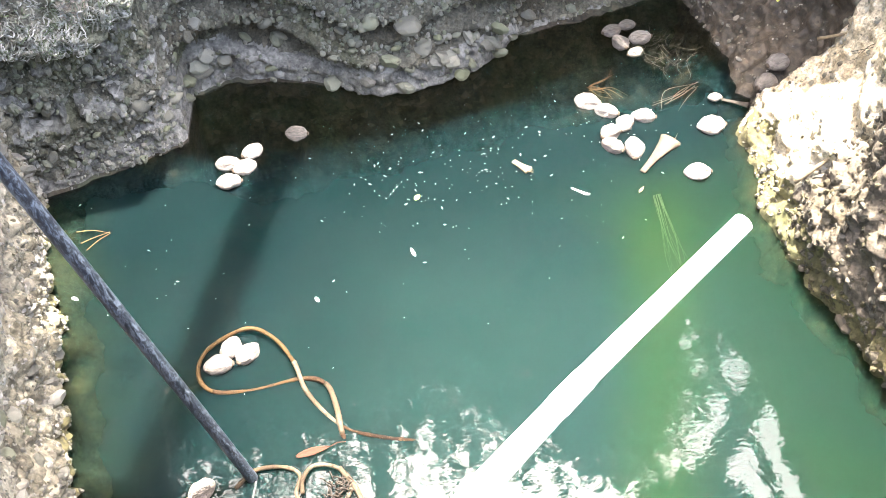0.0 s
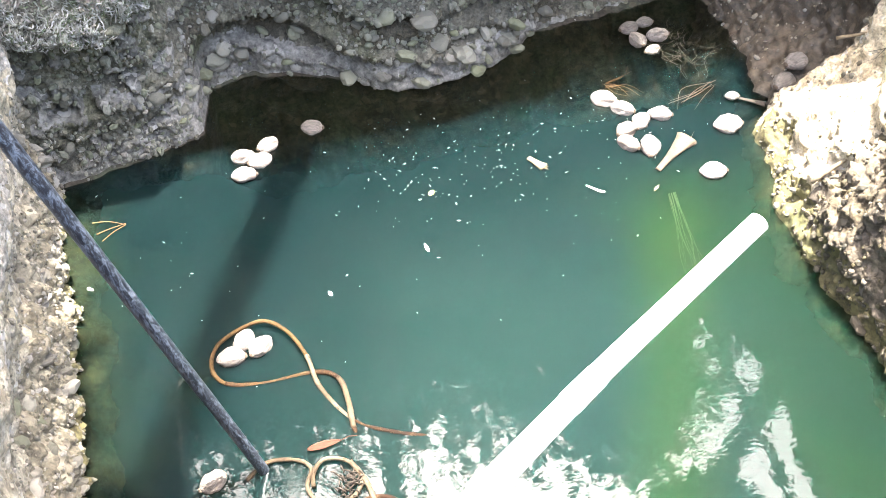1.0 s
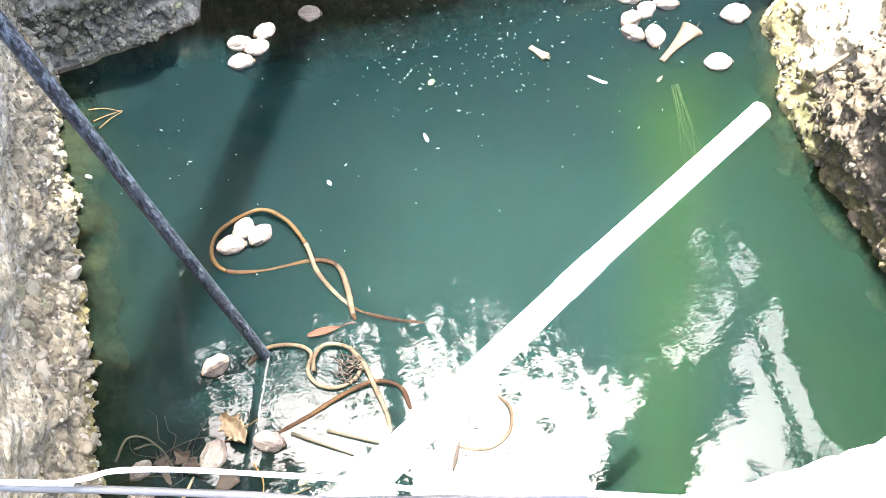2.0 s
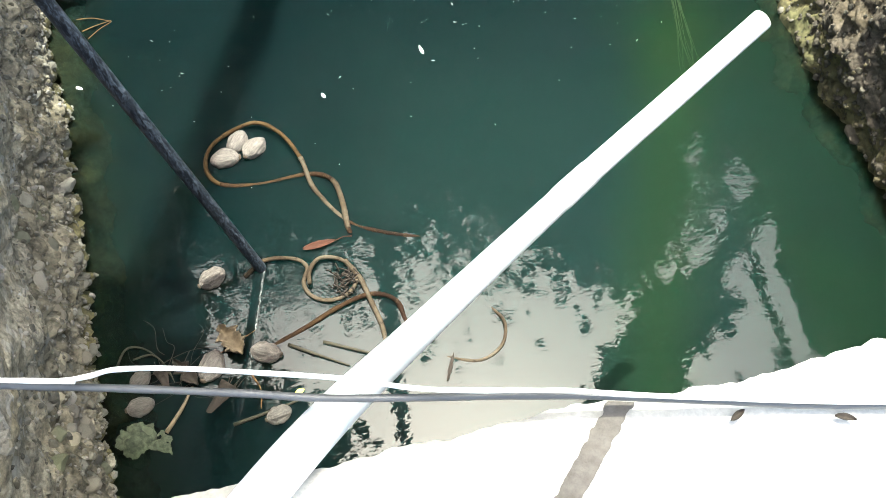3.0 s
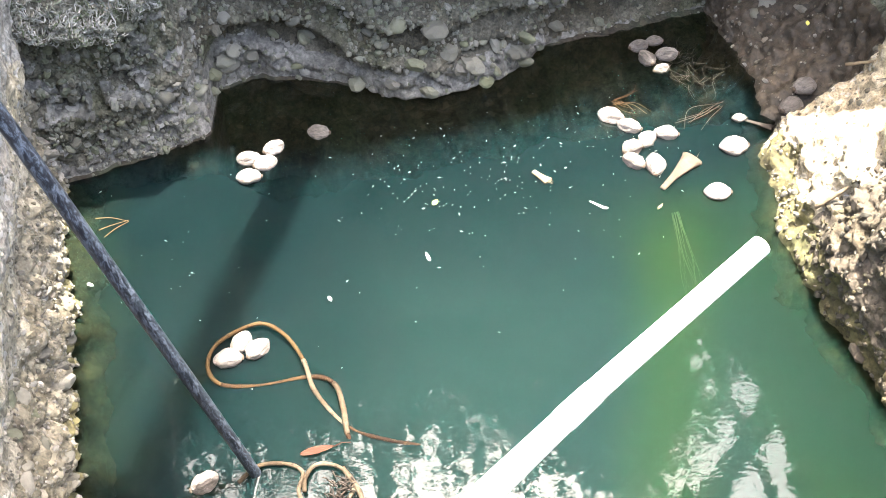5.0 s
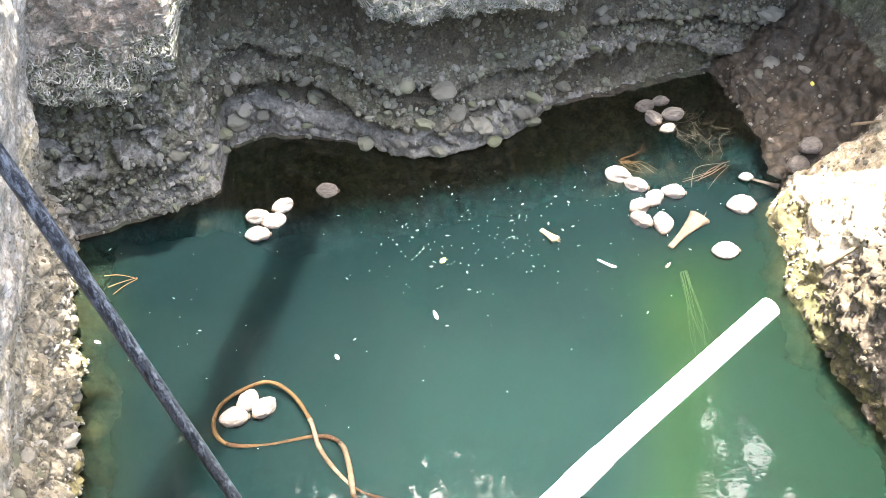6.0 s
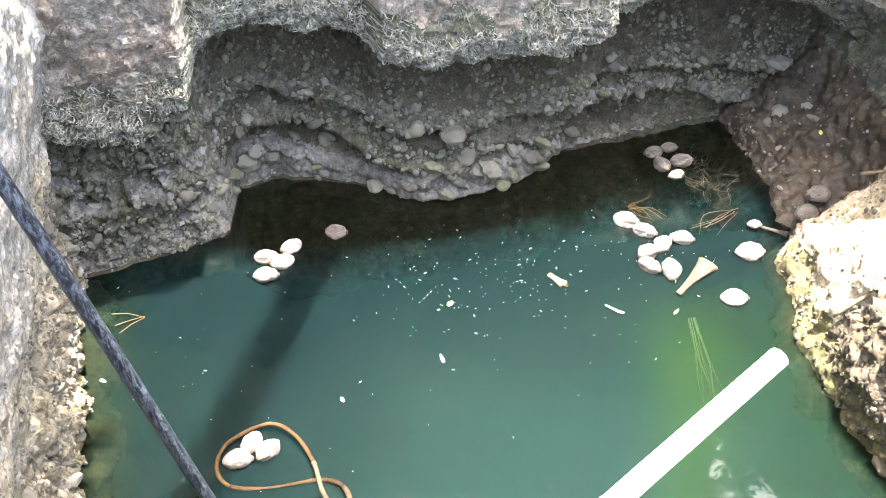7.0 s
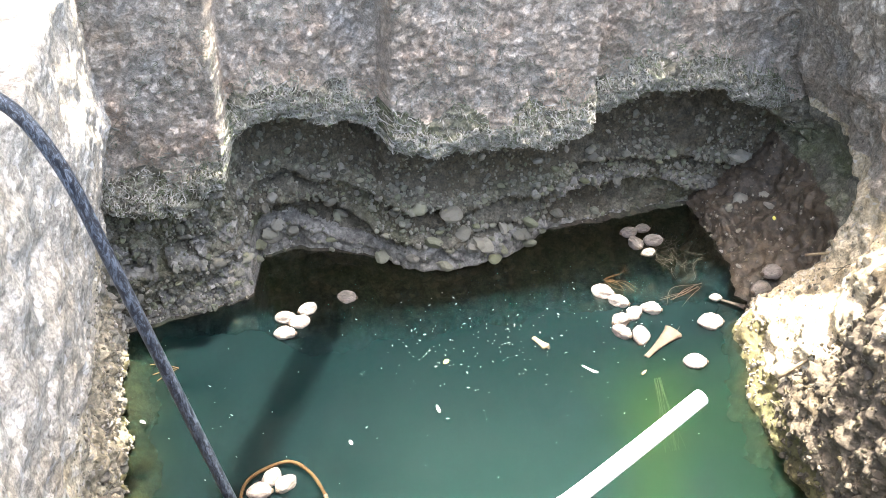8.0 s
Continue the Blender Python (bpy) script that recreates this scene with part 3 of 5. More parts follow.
PVC = plain("white_pvc", (0.82, 0.82, 0.8), 0.35, 0.1, 6.0, 0.05)
CABLE = plain("grey_hose", (0.085, 0.085, 0.088), 0.4, 0.4, 12.0, 0.1)
WIRE = plain("white_wire", (0.7, 0.7, 0.68), 0.4, 0.15, 20.0, 0.05)


def hose_material(name, low, mid, high):
    m = Nodes(name, 0.85)
    m.bsdf.inputs["Specular IOR Level"].default_value = 0.2
    base = m.ramp(m.noise(3.2, 5.0, 0.6), [(0.3, low), (0.48, mid), (0.7, high)])
    base = m.mix(m.ramp(m.noise(45.0, 8.0, 0.75), [(0.54, 0.0), (0.68, 0.85)]), base, (0.085, 0.06, 0.03))
    base = m.mix(m.ramp(m.noise(24.0, 6.0, 0.7), [(0.55, 0.0), (0.66, 0.8)]), base, (0.012, 0.006, 0.003))
    m.color(base).bump(m.noise(60.0, 8.0, 0.75), 0.7, 0.006)
    return m.mat


HOSE = hose_material("old_hose", (0.009, 0.004, 0.002), (0.022, 0.0095, 0.004), (0.048, 0.026, 0.009))
CRUSTED = hose_material("crusted_hose", (0.03, 0.018, 0.01), (0.06, 0.044, 0.028), (0.14, 0.118, 0.085))


def build_black_pipe():
    ob = empty("water_pipe")
    pts = curve_points([(-0.13, 2.32, -0.6), (-0.25, 2.39, -0.02), (-0.36, 2.455, 0.5), (-0.465, 2.51, 1.0), (-0.57, 2.565, 1.5), (-0.675, 2.62, 2.0), (-0.78, 2.67, 2.5), (-0.885, 2.71, 2.98), (-1.05, 2.72, 3.3), (-1.4, 2.75, 3.42), (-2.0, 2.85, 3.25), (-2.9, 3.1, 3.04)], 12)
    part("tube", tube(pts, 0.031, 18), BLACK_PIPE, ob)
    return tagged(ob, "scuffed black plastic water pipe dipping into the well", "pipe")


build_black_pipe()


JOIN = (0.855, 1.239, 2.119)


def build_white_pipe():
    """A hollow pipe that lies on the near rim and juts out over the water."""
    ob = empty("drain_pipe")
    pts = curve_points([(1.676, 1.651, 2.13), (1.281, 1.471, 2.074), (0.855, 1.239, 2.119), (0.23, 0.761, 2.528), (-0.127, 0.377, 3.039), (-0.477, 0.077, 3.089), (-1.027, -0.373, 3.059)], 12)
    d0, d1 = (pts[0] - pts[1]).normalized(), (pts[-1] - pts[-2]).normalized()
    bm = bmesh.new()
    rows = [(pts[0] - d0 * 0.3, 0.034), (pts[0] - d0 * 0.001, 0.034), (pts[0], 0.038), (pts[0] - d0 * 0.004, 0.038)]
    rows += [(p, 0.038) for p in pts[1:-1]] + [(pts[-1] - d1 * 0.004, 0.038), (pts[-1], 0.038), (pts[-1] - d1 * 0.001, 0.034), (pts[-1] - d1 * 0.3, 0.034)]
    loops = []
    side = Vector((0, 0, 1))
    for i, (p, r) in enumerate(rows):
        k = min(max(i - 3, 0), len(pts) - 2)
        d = (pts[k + 1] - pts[k]).normalized()
        side = (side - d * side.dot(d)).normalized()
        up = d.cross(side)
        loops.append([bm.verts.new(p + (side * math.cos(a) + up * math.sin(a)) * r) for a in (2 * math.pi * n / 32 for n in range(32))])
    for r0, r1 in zip(loops, loops[1:]):
        for k in range(32):
            bm.faces.new((r0[k], r0[(k + 1) % 32], r1[(k + 1) % 32], r1[k]))
    part("tube", bm, PVC, ob)
    c = min(range(len(pts)), key=lambda n: (pts[n] - Vector(JOIN)).length)
    part("sleeve", tube(pts[c - 1 : c + 3], 0.0405, 32), PVC, ob, "short white sleeve that joins two pipes")
    return tagged(ob, "white plastic drain pipe resting on the rim, jutting over water", "pipe")


build_white_pipe()


def build_hose(name, ctrl, radius, label, material=HOSE, per=10, stretches=()):
    """A hose; stretches: (first and last control point, material, name, label, thickness) of worn or crusted lengths."""
    ob = empty(name)
    pts = curve_points(ctrl, per)
    cuts = stretches or ((0, len(ctrl) - 1, material, "tube", "", 1.0),)
    for first, last, mt, piece, text, thick in cuts:
        run = pts[first * per : last * per + 1]
        taper = [thick * (1.0 + 0.16 * noise.noise(p * 22) + 0.1 * noise.noise(p * 70)) for p in run]
        part(piece, tube(run, radius, 12, taper=taper), mt, ob, text)
    return tagged(ob, label, "hose")


LOOP = [(0.23, 1.76, -0.05), (0.27, 2.02, -0.03), (0.29, 2.39, -0.03), (0.27, 2.49, 0.0), (0.28, 2.66, 0.03), (0.26, 2.82, 0.02), (0.14, 2.91, -0.004), (-0.15, 2.93, -0.012), (-0.36, 2.99, 0.0), (-0.42, 3.12, 0.015), (-0.34, 3.27, 0.02), (-0.1, 3.34, 0.03), (0.04, 3.22, 0.04), (0.12, 3.01, 0.038), (0.15, 2.8, 0.0), (0.28, 2.54, -0.01), (0.47, 2.4, -0.005), (0.72, 2.29, -0.02), (0.95, 2.2, -0.08)]
ORANGE = hose_material("orange_hose", (0.02, 0.009, 0.003), (0.046, 0.024, 0.008), (0.085, 0.055, 0.023))
build_hose("old_hose", LOOP, 0.0138, "rusty brown hose floating in a loop on water", stretches=((0, 3, HOSE, "sunken_end", "", 1.0), (3, 5, CRUSTED, "crusted_length", "pale crusted length of hose", 1.15), (5, 8, HOSE, "tube", "", 1.05), (8, 13, ORANGE, "bleached_length", "orange sun-bleached length of hose", 0.9), (13, 15, CRUSTED, "crusted_length", "pale crusted length of hose", 1.05), (15, 18, HOSE, "tail", "", 0.9)))
COIL = [(-0.35, 2.36, 0.0), (-0.23, 2.42, 0.015), (-0.08, 2.39, 0.015), (-0.01, 2.32, 0.01), (-0.05, 2.22, 0.01), (-0.02, 2.13, 0.012), (0.07, 2.08, 0.012), (0.18, 2.1, 0.01), (0.24, 2.19, 0.015), (0.18, 2.3, 0.02), (0.07, 2.34, 0.025), (0.0, 2.28, 0.03), (-0.02, 2.2, 0.03)]
build_hose("old_hose", COIL, 0.0115, "pale brown hose coiled in a ring on water", CRUSTED)
build_hose("old_hose", [(0.2, 2.29, 0.015), (0.25, 2.16, 0.02), (0.27, 2.02, 0.02), (0.29, 1.86, 0.005), (0.28, 1.72, -0.02)], 0.014, "crusted pale hose end hanging in the water", CRUSTED)
build_hose("old_hose", [(-0.3, 1.92, -0.01), (-0.1, 1.97, 0.0), (0.1, 2.03, 0.012), (0.28, 2.05, 0.018), (0.4, 1.98, 0.012), (0.42, 1.85, -0.01)], 0.013, "brown hose arching out of the water")
build_hose("old_hose", [(0.55, 1.6, -0.01), (0.72, 1.52, 0.0), (0.86, 1.56, 0.008), (0.92, 1.68, 0.01), (0.88, 1.8, -0.01)], 0.009, "thin tan hose curl floating on water", CRUSTED)

build_hose("garden_hose", [(-1.6, 1.0, 3.05), (-0.535, 0.64, 3.05), (-0.187, 0.518, 3.05), (-0.014, 0.454, 3.05), (0.338, 0.349, 3.05), (0.602, 0.263, 3.03), (0.838, 0.186, 3.02), (1.6, -0.03, 3.02)], 0.0066, "dark grey hose stretched across the rim", CABLE)
build_hose("wire", [(-1.6, 1.0, 3.06), (-0.524, 0.634, 3.08), (-0.438, 0.607, 3.08), (-0.394, 0.601, 3.08), (-0.35, 0.597, 3.085), (-0.263, 0.572, 3.085), (-0.134, 0.526, 3.08), (-0.006, 0.476, 3.08), (0.127, 0.415, 3.08), (0.335, 0.35, 3.075), (0.42, 0.319, 3.07), (0.6, 0.262, 3.05), (0.9, 0.17, 3.03), (1.6, -0.02, 3.02)], 0.0045, "thin white wire beside the dark hose", WIRE)


# ---- coconuts ----
def husk_material(name, a, b):
    m = Nodes(name, 0.85)
    fibre = m.noise(9.0, 9.0, 0.75, m.stretch(1.0, 7.0, 7.0))
    tone = m.mix(m.random(), a, b)
    base = m.mix(0.75, tone, m.ramp(fibre, [(0.34, 0.2), (0.66, 1.7)]), "MULTIPLY")
    base = m.mix(m.ramp(m.noise(11.0, 5.0, 0.6), [(0.55, 0.0), (0.72, 0.6)]), base, (0.14, 0.1, 0.075))
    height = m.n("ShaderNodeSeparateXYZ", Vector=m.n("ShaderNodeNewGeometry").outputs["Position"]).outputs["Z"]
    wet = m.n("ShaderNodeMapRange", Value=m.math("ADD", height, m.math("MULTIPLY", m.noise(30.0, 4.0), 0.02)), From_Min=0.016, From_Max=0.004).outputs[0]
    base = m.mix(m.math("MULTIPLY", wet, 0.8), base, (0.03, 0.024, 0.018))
    m.color(base).bump(fibre, 1.0, 0.02)
    return m.mat


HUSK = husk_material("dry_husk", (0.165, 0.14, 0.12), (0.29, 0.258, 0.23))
# the same husk painted darker, for coconuts that lie in shade
SHADED_HUSK = husk_material("shaded_husk", (0.12, 0.106, 0.092), (0.2, 0.18, 0.158))
CALYX = plain("calyx", (0.07, 0.05, 0.034), 0.9, 0.5, 40.0, 0.6)


def husk_mesh(seed):
    """A dry nut: three blunt ridges, pointed tip, wrinkled husk."""
    bm = bmesh.new()
    bmesh.ops.create_uvsphere(bm, u_segments=32, v_segments=22, radius=1.0)
    off = Vector((seed * 3.7, seed * 1.3, 0))
    for v in bm.verts:
        p = v.co.copy()
        x, y, z = p.z, p.x, p.y
        a = math.atan2(z, y)
        w = 1.0 + 0.12 * math.cos(3 * a + seed) + 0.2 * fbm(Vector((x, y, z)) * 1.6 + off, 4) + 0.035 * noise.noise(Vector((x * 2, math.cos(a) * 6, math.sin(a) * 6)) + off)
        tip = 1.0 - 0.14 * max(0, x) ** 2 - 0.05 * max(0, -x)
        v.co = Vector((x * (1.0 if x > 0 else 0.96), y * 0.74 * w * tip, z * 0.72 * w * tip)) * 0.088
    return bm


HUSKS = []
for s in range(8):
    me = bpy.data.meshes.new("husk")
    b = husk_mesh(s % 4)
    b.to_mesh(me)
    b.free()
    me.materials.append(HUSK if s < 4 else SHADED_HUSK)
    me.polygons.foreach_set("use_smooth", [True] * len(me.polygons))
    HUSKS.append(me)


def calyx_mesh():
    bm = bmesh.new()
    bmesh.ops.create_uvsphere(bm, u_segments=12, v_segments=6, radius=0.019)
    for v in bm.verts:
        v.co = Vector((v.co.z * 0.5, v.co.x * (1 + 0.25 * math.sin(5 * math.atan2(v.co.y, v.co.x))), v.co.y))
    me = bpy.data.meshes.new("calyx")
    bm.to_mesh(me)
    bm.free()
    me.materials.append(CALYX)
    return me


CALYX_MESH = calyx_mesh()


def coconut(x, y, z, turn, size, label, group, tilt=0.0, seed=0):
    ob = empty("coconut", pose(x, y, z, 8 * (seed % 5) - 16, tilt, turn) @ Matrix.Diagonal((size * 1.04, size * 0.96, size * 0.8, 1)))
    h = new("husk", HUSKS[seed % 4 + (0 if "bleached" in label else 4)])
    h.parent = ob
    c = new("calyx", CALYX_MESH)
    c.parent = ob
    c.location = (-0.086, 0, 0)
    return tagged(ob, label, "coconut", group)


FLOAT = "coconuts afloat on the well water"
BEACH = "coconuts stranded under the undercut wall"
SUNNY, DULL = "sun-bleached dry coconut afloat on green water", "dry coconut afloat in shade, its husk painted darker"
NUTS = [
    (0.58, 4.93, 160, 0.9, DULL), (0.24, 4.85, 30, 0.95, SUNNY), (0.06, 4.78, 170, 1.0, SUNNY), (0.16, 4.71, 10, 0.95, SUNNY), (0.03, 4.6, 165, 1.0, SUNNY),
    (2.71, 4.56, 150, 1.1, SUNNY), (2.8, 4.42, 140, 1.0, SUNNY), (3.03, 4.28, 150, 1.0, SUNNY), (2.87, 4.25, 40, 0.95, SUNNY), (2.73, 4.2, 20, 1.0, SUNNY), (2.68, 4.07, 120, 1.0, SUNNY), (2.81, 4.0, 70, 1.1, SUNNY),
    (3.45, 4.03, 170, 1.2, SUNNY), (3.12, 3.64, 160, 1.05, SUNNY),
    (-0.21, 3.24, 50, 0.9, SUNNY), (-0.3, 3.14, 175, 0.95, SUNNY), (-0.12, 3.17, 40, 0.95, SUNNY),
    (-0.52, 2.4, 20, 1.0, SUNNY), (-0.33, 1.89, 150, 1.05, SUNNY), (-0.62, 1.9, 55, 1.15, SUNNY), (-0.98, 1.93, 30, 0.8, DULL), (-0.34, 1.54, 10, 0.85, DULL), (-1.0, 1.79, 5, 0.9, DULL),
]
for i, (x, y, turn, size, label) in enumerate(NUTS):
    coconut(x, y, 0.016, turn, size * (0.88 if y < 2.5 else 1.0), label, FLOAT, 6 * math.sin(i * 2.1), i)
for i, (x, y, z, turn, size) in enumerate([(3.24, 5.26, 0.04, 10, 0.95), (3.42, 5.11, 0.04, 165, 1.0), (3.24, 5.1, 0.04, 95, 1.0), (3.38, 5.27, 0.05, 170, 0.8), (3.33, 5.0, -0.012, 15, 0.85), (3.97, 4.2, 0.12, 25, 1.2), (4.1, 4.29, 0.16, 12, 1.15), (3.62, 4.28, 0.03, 160, 0.6)]):
    if x > 3.9:
        z = next(east(y, v / 60)[0].z for v in range(60, 200) if east(y, v / 60)[0].x >= x) + 0.075
    coconut(x, y, z, turn, size, "grey-brown dry coconut stranded at the muddy edge", BEACH, 4, i + 1)


# ---- small things afloat and ashore ----
STALK = plain("dry_stalk", (0.15, 0.08, 0.028), 0.8, 0.4, 60.0, 0.4)
RED_STALK = plain("red_stalk", (0.06, 0.034, 0.02), 0.8, 0.4, 60.0, 0.4)
GREY_TWIG = plain("grey_twig", (0.042, 0.036, 0.022), 0.85, 0.5, 50.0, 0.6)
SHEATH = plain("dry_sheath", (0.19, 0.145, 0.09), 0.8, 0.75, 22.0, 0.8)
OLD_SHEATH = plain("weathered_sheath", (0.075, 0.056, 0.037), 0.85, 0.9, 14.0, 1.0)
DEAD_LEAF = plain("dead_leaf", (0.055, 0.017, 0.007), 0.9, 0.4, 40.0, 0.3)
YELLOW_LEAF = plain("yellow_leaf", (0.6, 0.58, 0.12), 0.6, 0.3, 40.0, 0.2)
FLAKE = plain("pale_flake", (0.66, 0.66, 0.6), 0.8, 0.4, 80.0, 0.2)
MOSS_ROCK = earth("mossy_rock", (0.035, 0.045, 0.026), (0.1, 0.115, 0.07), (0.055, 0.08, 0.03), 0.7, 35.0)
STRAND = plain("algae_strand", (0.009, 0.027, 0.005), 0.95, 0.4, 9.0, 0.3)
FIBRE = plain("wet_fibre", (0.026, 0.018, 0.012), 0.8, 0.5, 50.0, 0.6)


def twig_bundle(name, twigs, material, label, category):
    """A thing of a few thin stems; each twig is (points, radius)."""
    ob = empty(name, Matrix.Translation(Vector(twigs[0][0][0])))
    inv = ob.matrix_world.inverted()
    for pts, r in twigs:
        pp = [inv @ p for p in curve_points(pts, 5)]
        n = len(pp)
        part("stem", tube(pp, r, 6, taper=[1.0 - 0.6 * i / n for i in range(n)]), material, ob)
    return tagged(ob, label, category)


def spray(seed, x, y, z, count, length, spread, heading, droop=0.0):
    """Stems that fan out from one point over the water."""
    rng = random.Random(seed)
    out = []
    for _ in range(count):
        a = radians(heading + rng.uniform(-spread, spread))
        l = length * rng.uniform(0.5, 1.1)
        d, n = Vector((math.cos(a), math.sin(a), 0)), Vector((-math.sin(a), math.cos(a), 0))
        b = rng.uniform(-0.35, 0.35) * l
        p = Vector((x + rng.uniform(-0.03, 0.03), y + rng.uniform(-0.03, 0.03), z))
        out.append(([p, p + d * l * 0.5 + n * b + Vector((0, 0, rng.uniform(0, 0.03))), p + d * l + n * b * 0.5 + Vector((0, 0, -droop + rng.uniform(-0.01, 0.02)))], rng.uniform(0.0018, 0.004)))
    return out


twig_bundle("dry_flower_stalk", spray(1, 2.8, 4.7, 0.015, 8, 0.27, 50, -15), ORANGE, "orange dry palm flower stalk floating by coconuts", "stalk")
twig_bundle("dry_flower_stalk", spray(2, 3.57, 4.46, 0.02, 6, 0.4, 26, 194), RED_STALK, "reddish dry stalk with thin stems on water", "stalk")


def tangle(seed, x, y, z, count, spread, length):
    """Thin stems lying every which way in a loose heap."""
    rng = random.Random(seed)
    out = []
    for _ in range(count):
        p = Vector((x + rng.gauss(0, spread), y + rng.gauss(0, spread * 0.8), z + rng.uniform(0, 0.02)))
        a = rng.uniform(0, 6.28)
        pts = [p]
        for _ in range(3):
            a += rng.gauss(0, 0.6)
            p = p + Vector((math.cos(a), math.sin(a), rng.uniform(-0.06, 0.06))) * length * rng.uniform(0.15, 0.4)
            p.z = max(p.z, 0.002)
            pts.append(p)
        out.append((pts, rng.uniform(0.001, 0.0024)))
    return out


twig_bundle("twig_tangle", tangle(3, 3.56, 5.02, 0.003, 30, 0.13, 0.22), GREY_TWIG, "tangle of thin grey twigs at the shaded edge", "twigs")
twig_bundle("twig_tangle", tangle(4, 3.52, 4.78, 0.003, 18, 0.09, 0.2), GREY_TWIG, "tangle of thin yellowish twigs floating", "twigs")
twig_bundle("twig_tangle", tangle(9, -0.8, 1.93, 0.003, 14, 0.11, 0.34), FIBRE, "soaked brown stems drifting by the wall", "twigs")
twig_bundle("twig", [([(3.05, 5.42, 0.06), (2.9, 5.46, 0.05), (2.75, 5.48, 0.03)], 0.005)], GREY_TWIG, "pale bare twig leaning at the wall's foot", "twig")
twig_bundle("straw", [([(-1.0, 4.48, 0.008), (-0.9, 4.46, 0.01), (-0.79, 4.4, 0.008)], 0.004), ([(-0.98, 4.37, 0.008), (-0.9, 4.39, 0.01), (-0.79, 4.41, 0.008)], 0.004), ([(-0.95, 4.3, 0.006), (-0.87, 4.36, 0.008), (-0.79, 4.4, 0.006)], 0.0035)], STALK, "three yellow straws floating near the pipe", "straw")
twig_bundle("root_tuft", spray(5, 4.3, 3.5, 0.85, 14, 0.3, 120, 200, 0.05), GREY_TWIG, "pale dry roots on the sunlit bank", "roots")
twig_bundle("root_tuft", spray(6, 4.05, 3.05, 0.95, 12, 0.28, 130, 190, 0.1), GREY_TWIG, "pale dry roots hanging over the bank", "roots")
twig_bundle("branch", [([(4.2, 4.1, 0.55), (4.35, 3.95, 0.68), (4.5, 3.8, 0.86)], 0.014)], SHEATH, "bleached bare branch lying on the bank", "branch")
twig_bundle("stick", [([(3.44, 3.1, 0.33), (3.62, 3.08, 0.5), (3.82, 3.06, 0.66)], 0.018)], SHEATH, "sunlit broken stick lying across the bank", "stick")
twig_bundle("stick", [([(-0.57, 1.56, 0.0), (-0.38, 1.57, 0.012), (-0.18, 1.59, 0.01)], 0.011)], GREY_TWIG, "grey stick floating among the debris", "stick")
twig_bundle("stick", [([(-0.9, 1.62, 0.0), (-0.8, 1.72, 0.012), (-0.73, 1.82, 0.008)], 0.013)], SHEATH, "pale broken stick floating by the wall", "stick")
twig_bundle("reed", [([(-1.1, 2.02, 0.0), (-1.03, 2.12, 0.012), (-0.94, 2.1, 0.015), (-0.86, 2.0, 0.006), (-0.82, 1.86, -0.01)], 0.007)], GREY_TWIG, "bent brown reed arching in the water", "reed")
twig_bundle("reed", [([(-1.0, 2.06, 0.0), (-0.9, 2.05, 0.012), (-0.84, 1.96, 0.006), (-0.8, 1.8, -0.01)], 0.006)], GREY_TWIG, "bent brown reed arching in the water", "reed")
twig_bundle("reed", [([(-0.21, 1.9, 0.006), (-0.08, 1.8, 0.012), (0.07, 1.69, 0.006)], 0.01)], GREY_TWIG, "pale hose-like reed floating in debris", "reed")
twig_bundle("reed", [([(-0.03, 1.86, 0.006), (0.18, 1.73, 0.01), (0.36, 1.63, 0.0)], 0.01)], GREY_TWIG, "brown reed floating in debris", "reed")
twig_bundle("reed", [([(-0.43, 1.8, 0.006), (-0.4, 1.7, 0.01), (-0.42, 1.6, 0.004)], 0.006), ([(-0.58, 1.95, 0.006), (-0.46, 1.99, 0.015), (-0.36, 2.03, 0.01)], 0.004)], STALK, "yellow-brown stems floating beside a coconut", "reed")


def slab_leaf(name, x, y, z, length, width, turn, material, label, category, curl=0.1, stalk=0.0, rough_edge=0.1, thick=0.002, seed=0):
    """A leaf, sheath or chip: a curled blade with thickness, and a stalk where it has one."""
    ob = empty(name, pose(x, y, z, 0, 0, turn))
    bm = bmesh.new()
    nu, nv = 26, 6
    grid = []
    for side in (1, -1):
        rows = []
        for i in range(nu + 1):
            u = i / nu
            w = width * (math.sin(math.pi * min(1, max(0.02, u)) ** 0.8) ** 0.7) * (1 + rough_edge * noise.noise(Vector((u * 7, seed, 0))) + 0.6 * rough_edge * noise.noise(Vector((u * 19, seed, 4))))
            rows.append([bm.verts.new(((u - 0.5) * length, w * (v / nv - 0.5), curl * width * (2 * v / nv - 1) ** 2 + 0.15 * curl * length * math.sin(3 * u + seed) + side * thick / 2 + 0.25 * thick * noise.noise(Vector((u * 9, v, seed))))) for v in range(nv + 1)])
        grid.append(rows)
    for k, rows in enumerate(grid):
        for i in range(nu):
            for v in range(nv):
                f = (rows[i][v], rows[i + 1][v], rows[i + 1][v + 1], rows[i][v + 1])
                bm.faces.new(f if k == 0 else f[::-1])
    a, b = grid
    for v in (0, nv):
        for i in range(nu):
            f = (a[i][v], a[i + 1][v], b[i + 1][v], b[i][v])
            bm.faces.new(f if v else f[::-1])
    for i in (0, nu):
        for v in range(nv):
            f = (a[i][v], a[i][v + 1], b[i][v + 1], b[i][v])
            bm.faces.new(f if not i else f[::-1])
    part("blade", bm, material, ob)
    if stalk:
        part("stalk", tube([(length * 0.48, 0, 0.002), (length * 0.5 + stalk * 0.5, 0.01, 0.006), (length * 0.5 + stalk, 0.0, 0.004)], 0.003, 6), material, ob)
    return tagged(ob, label, category)


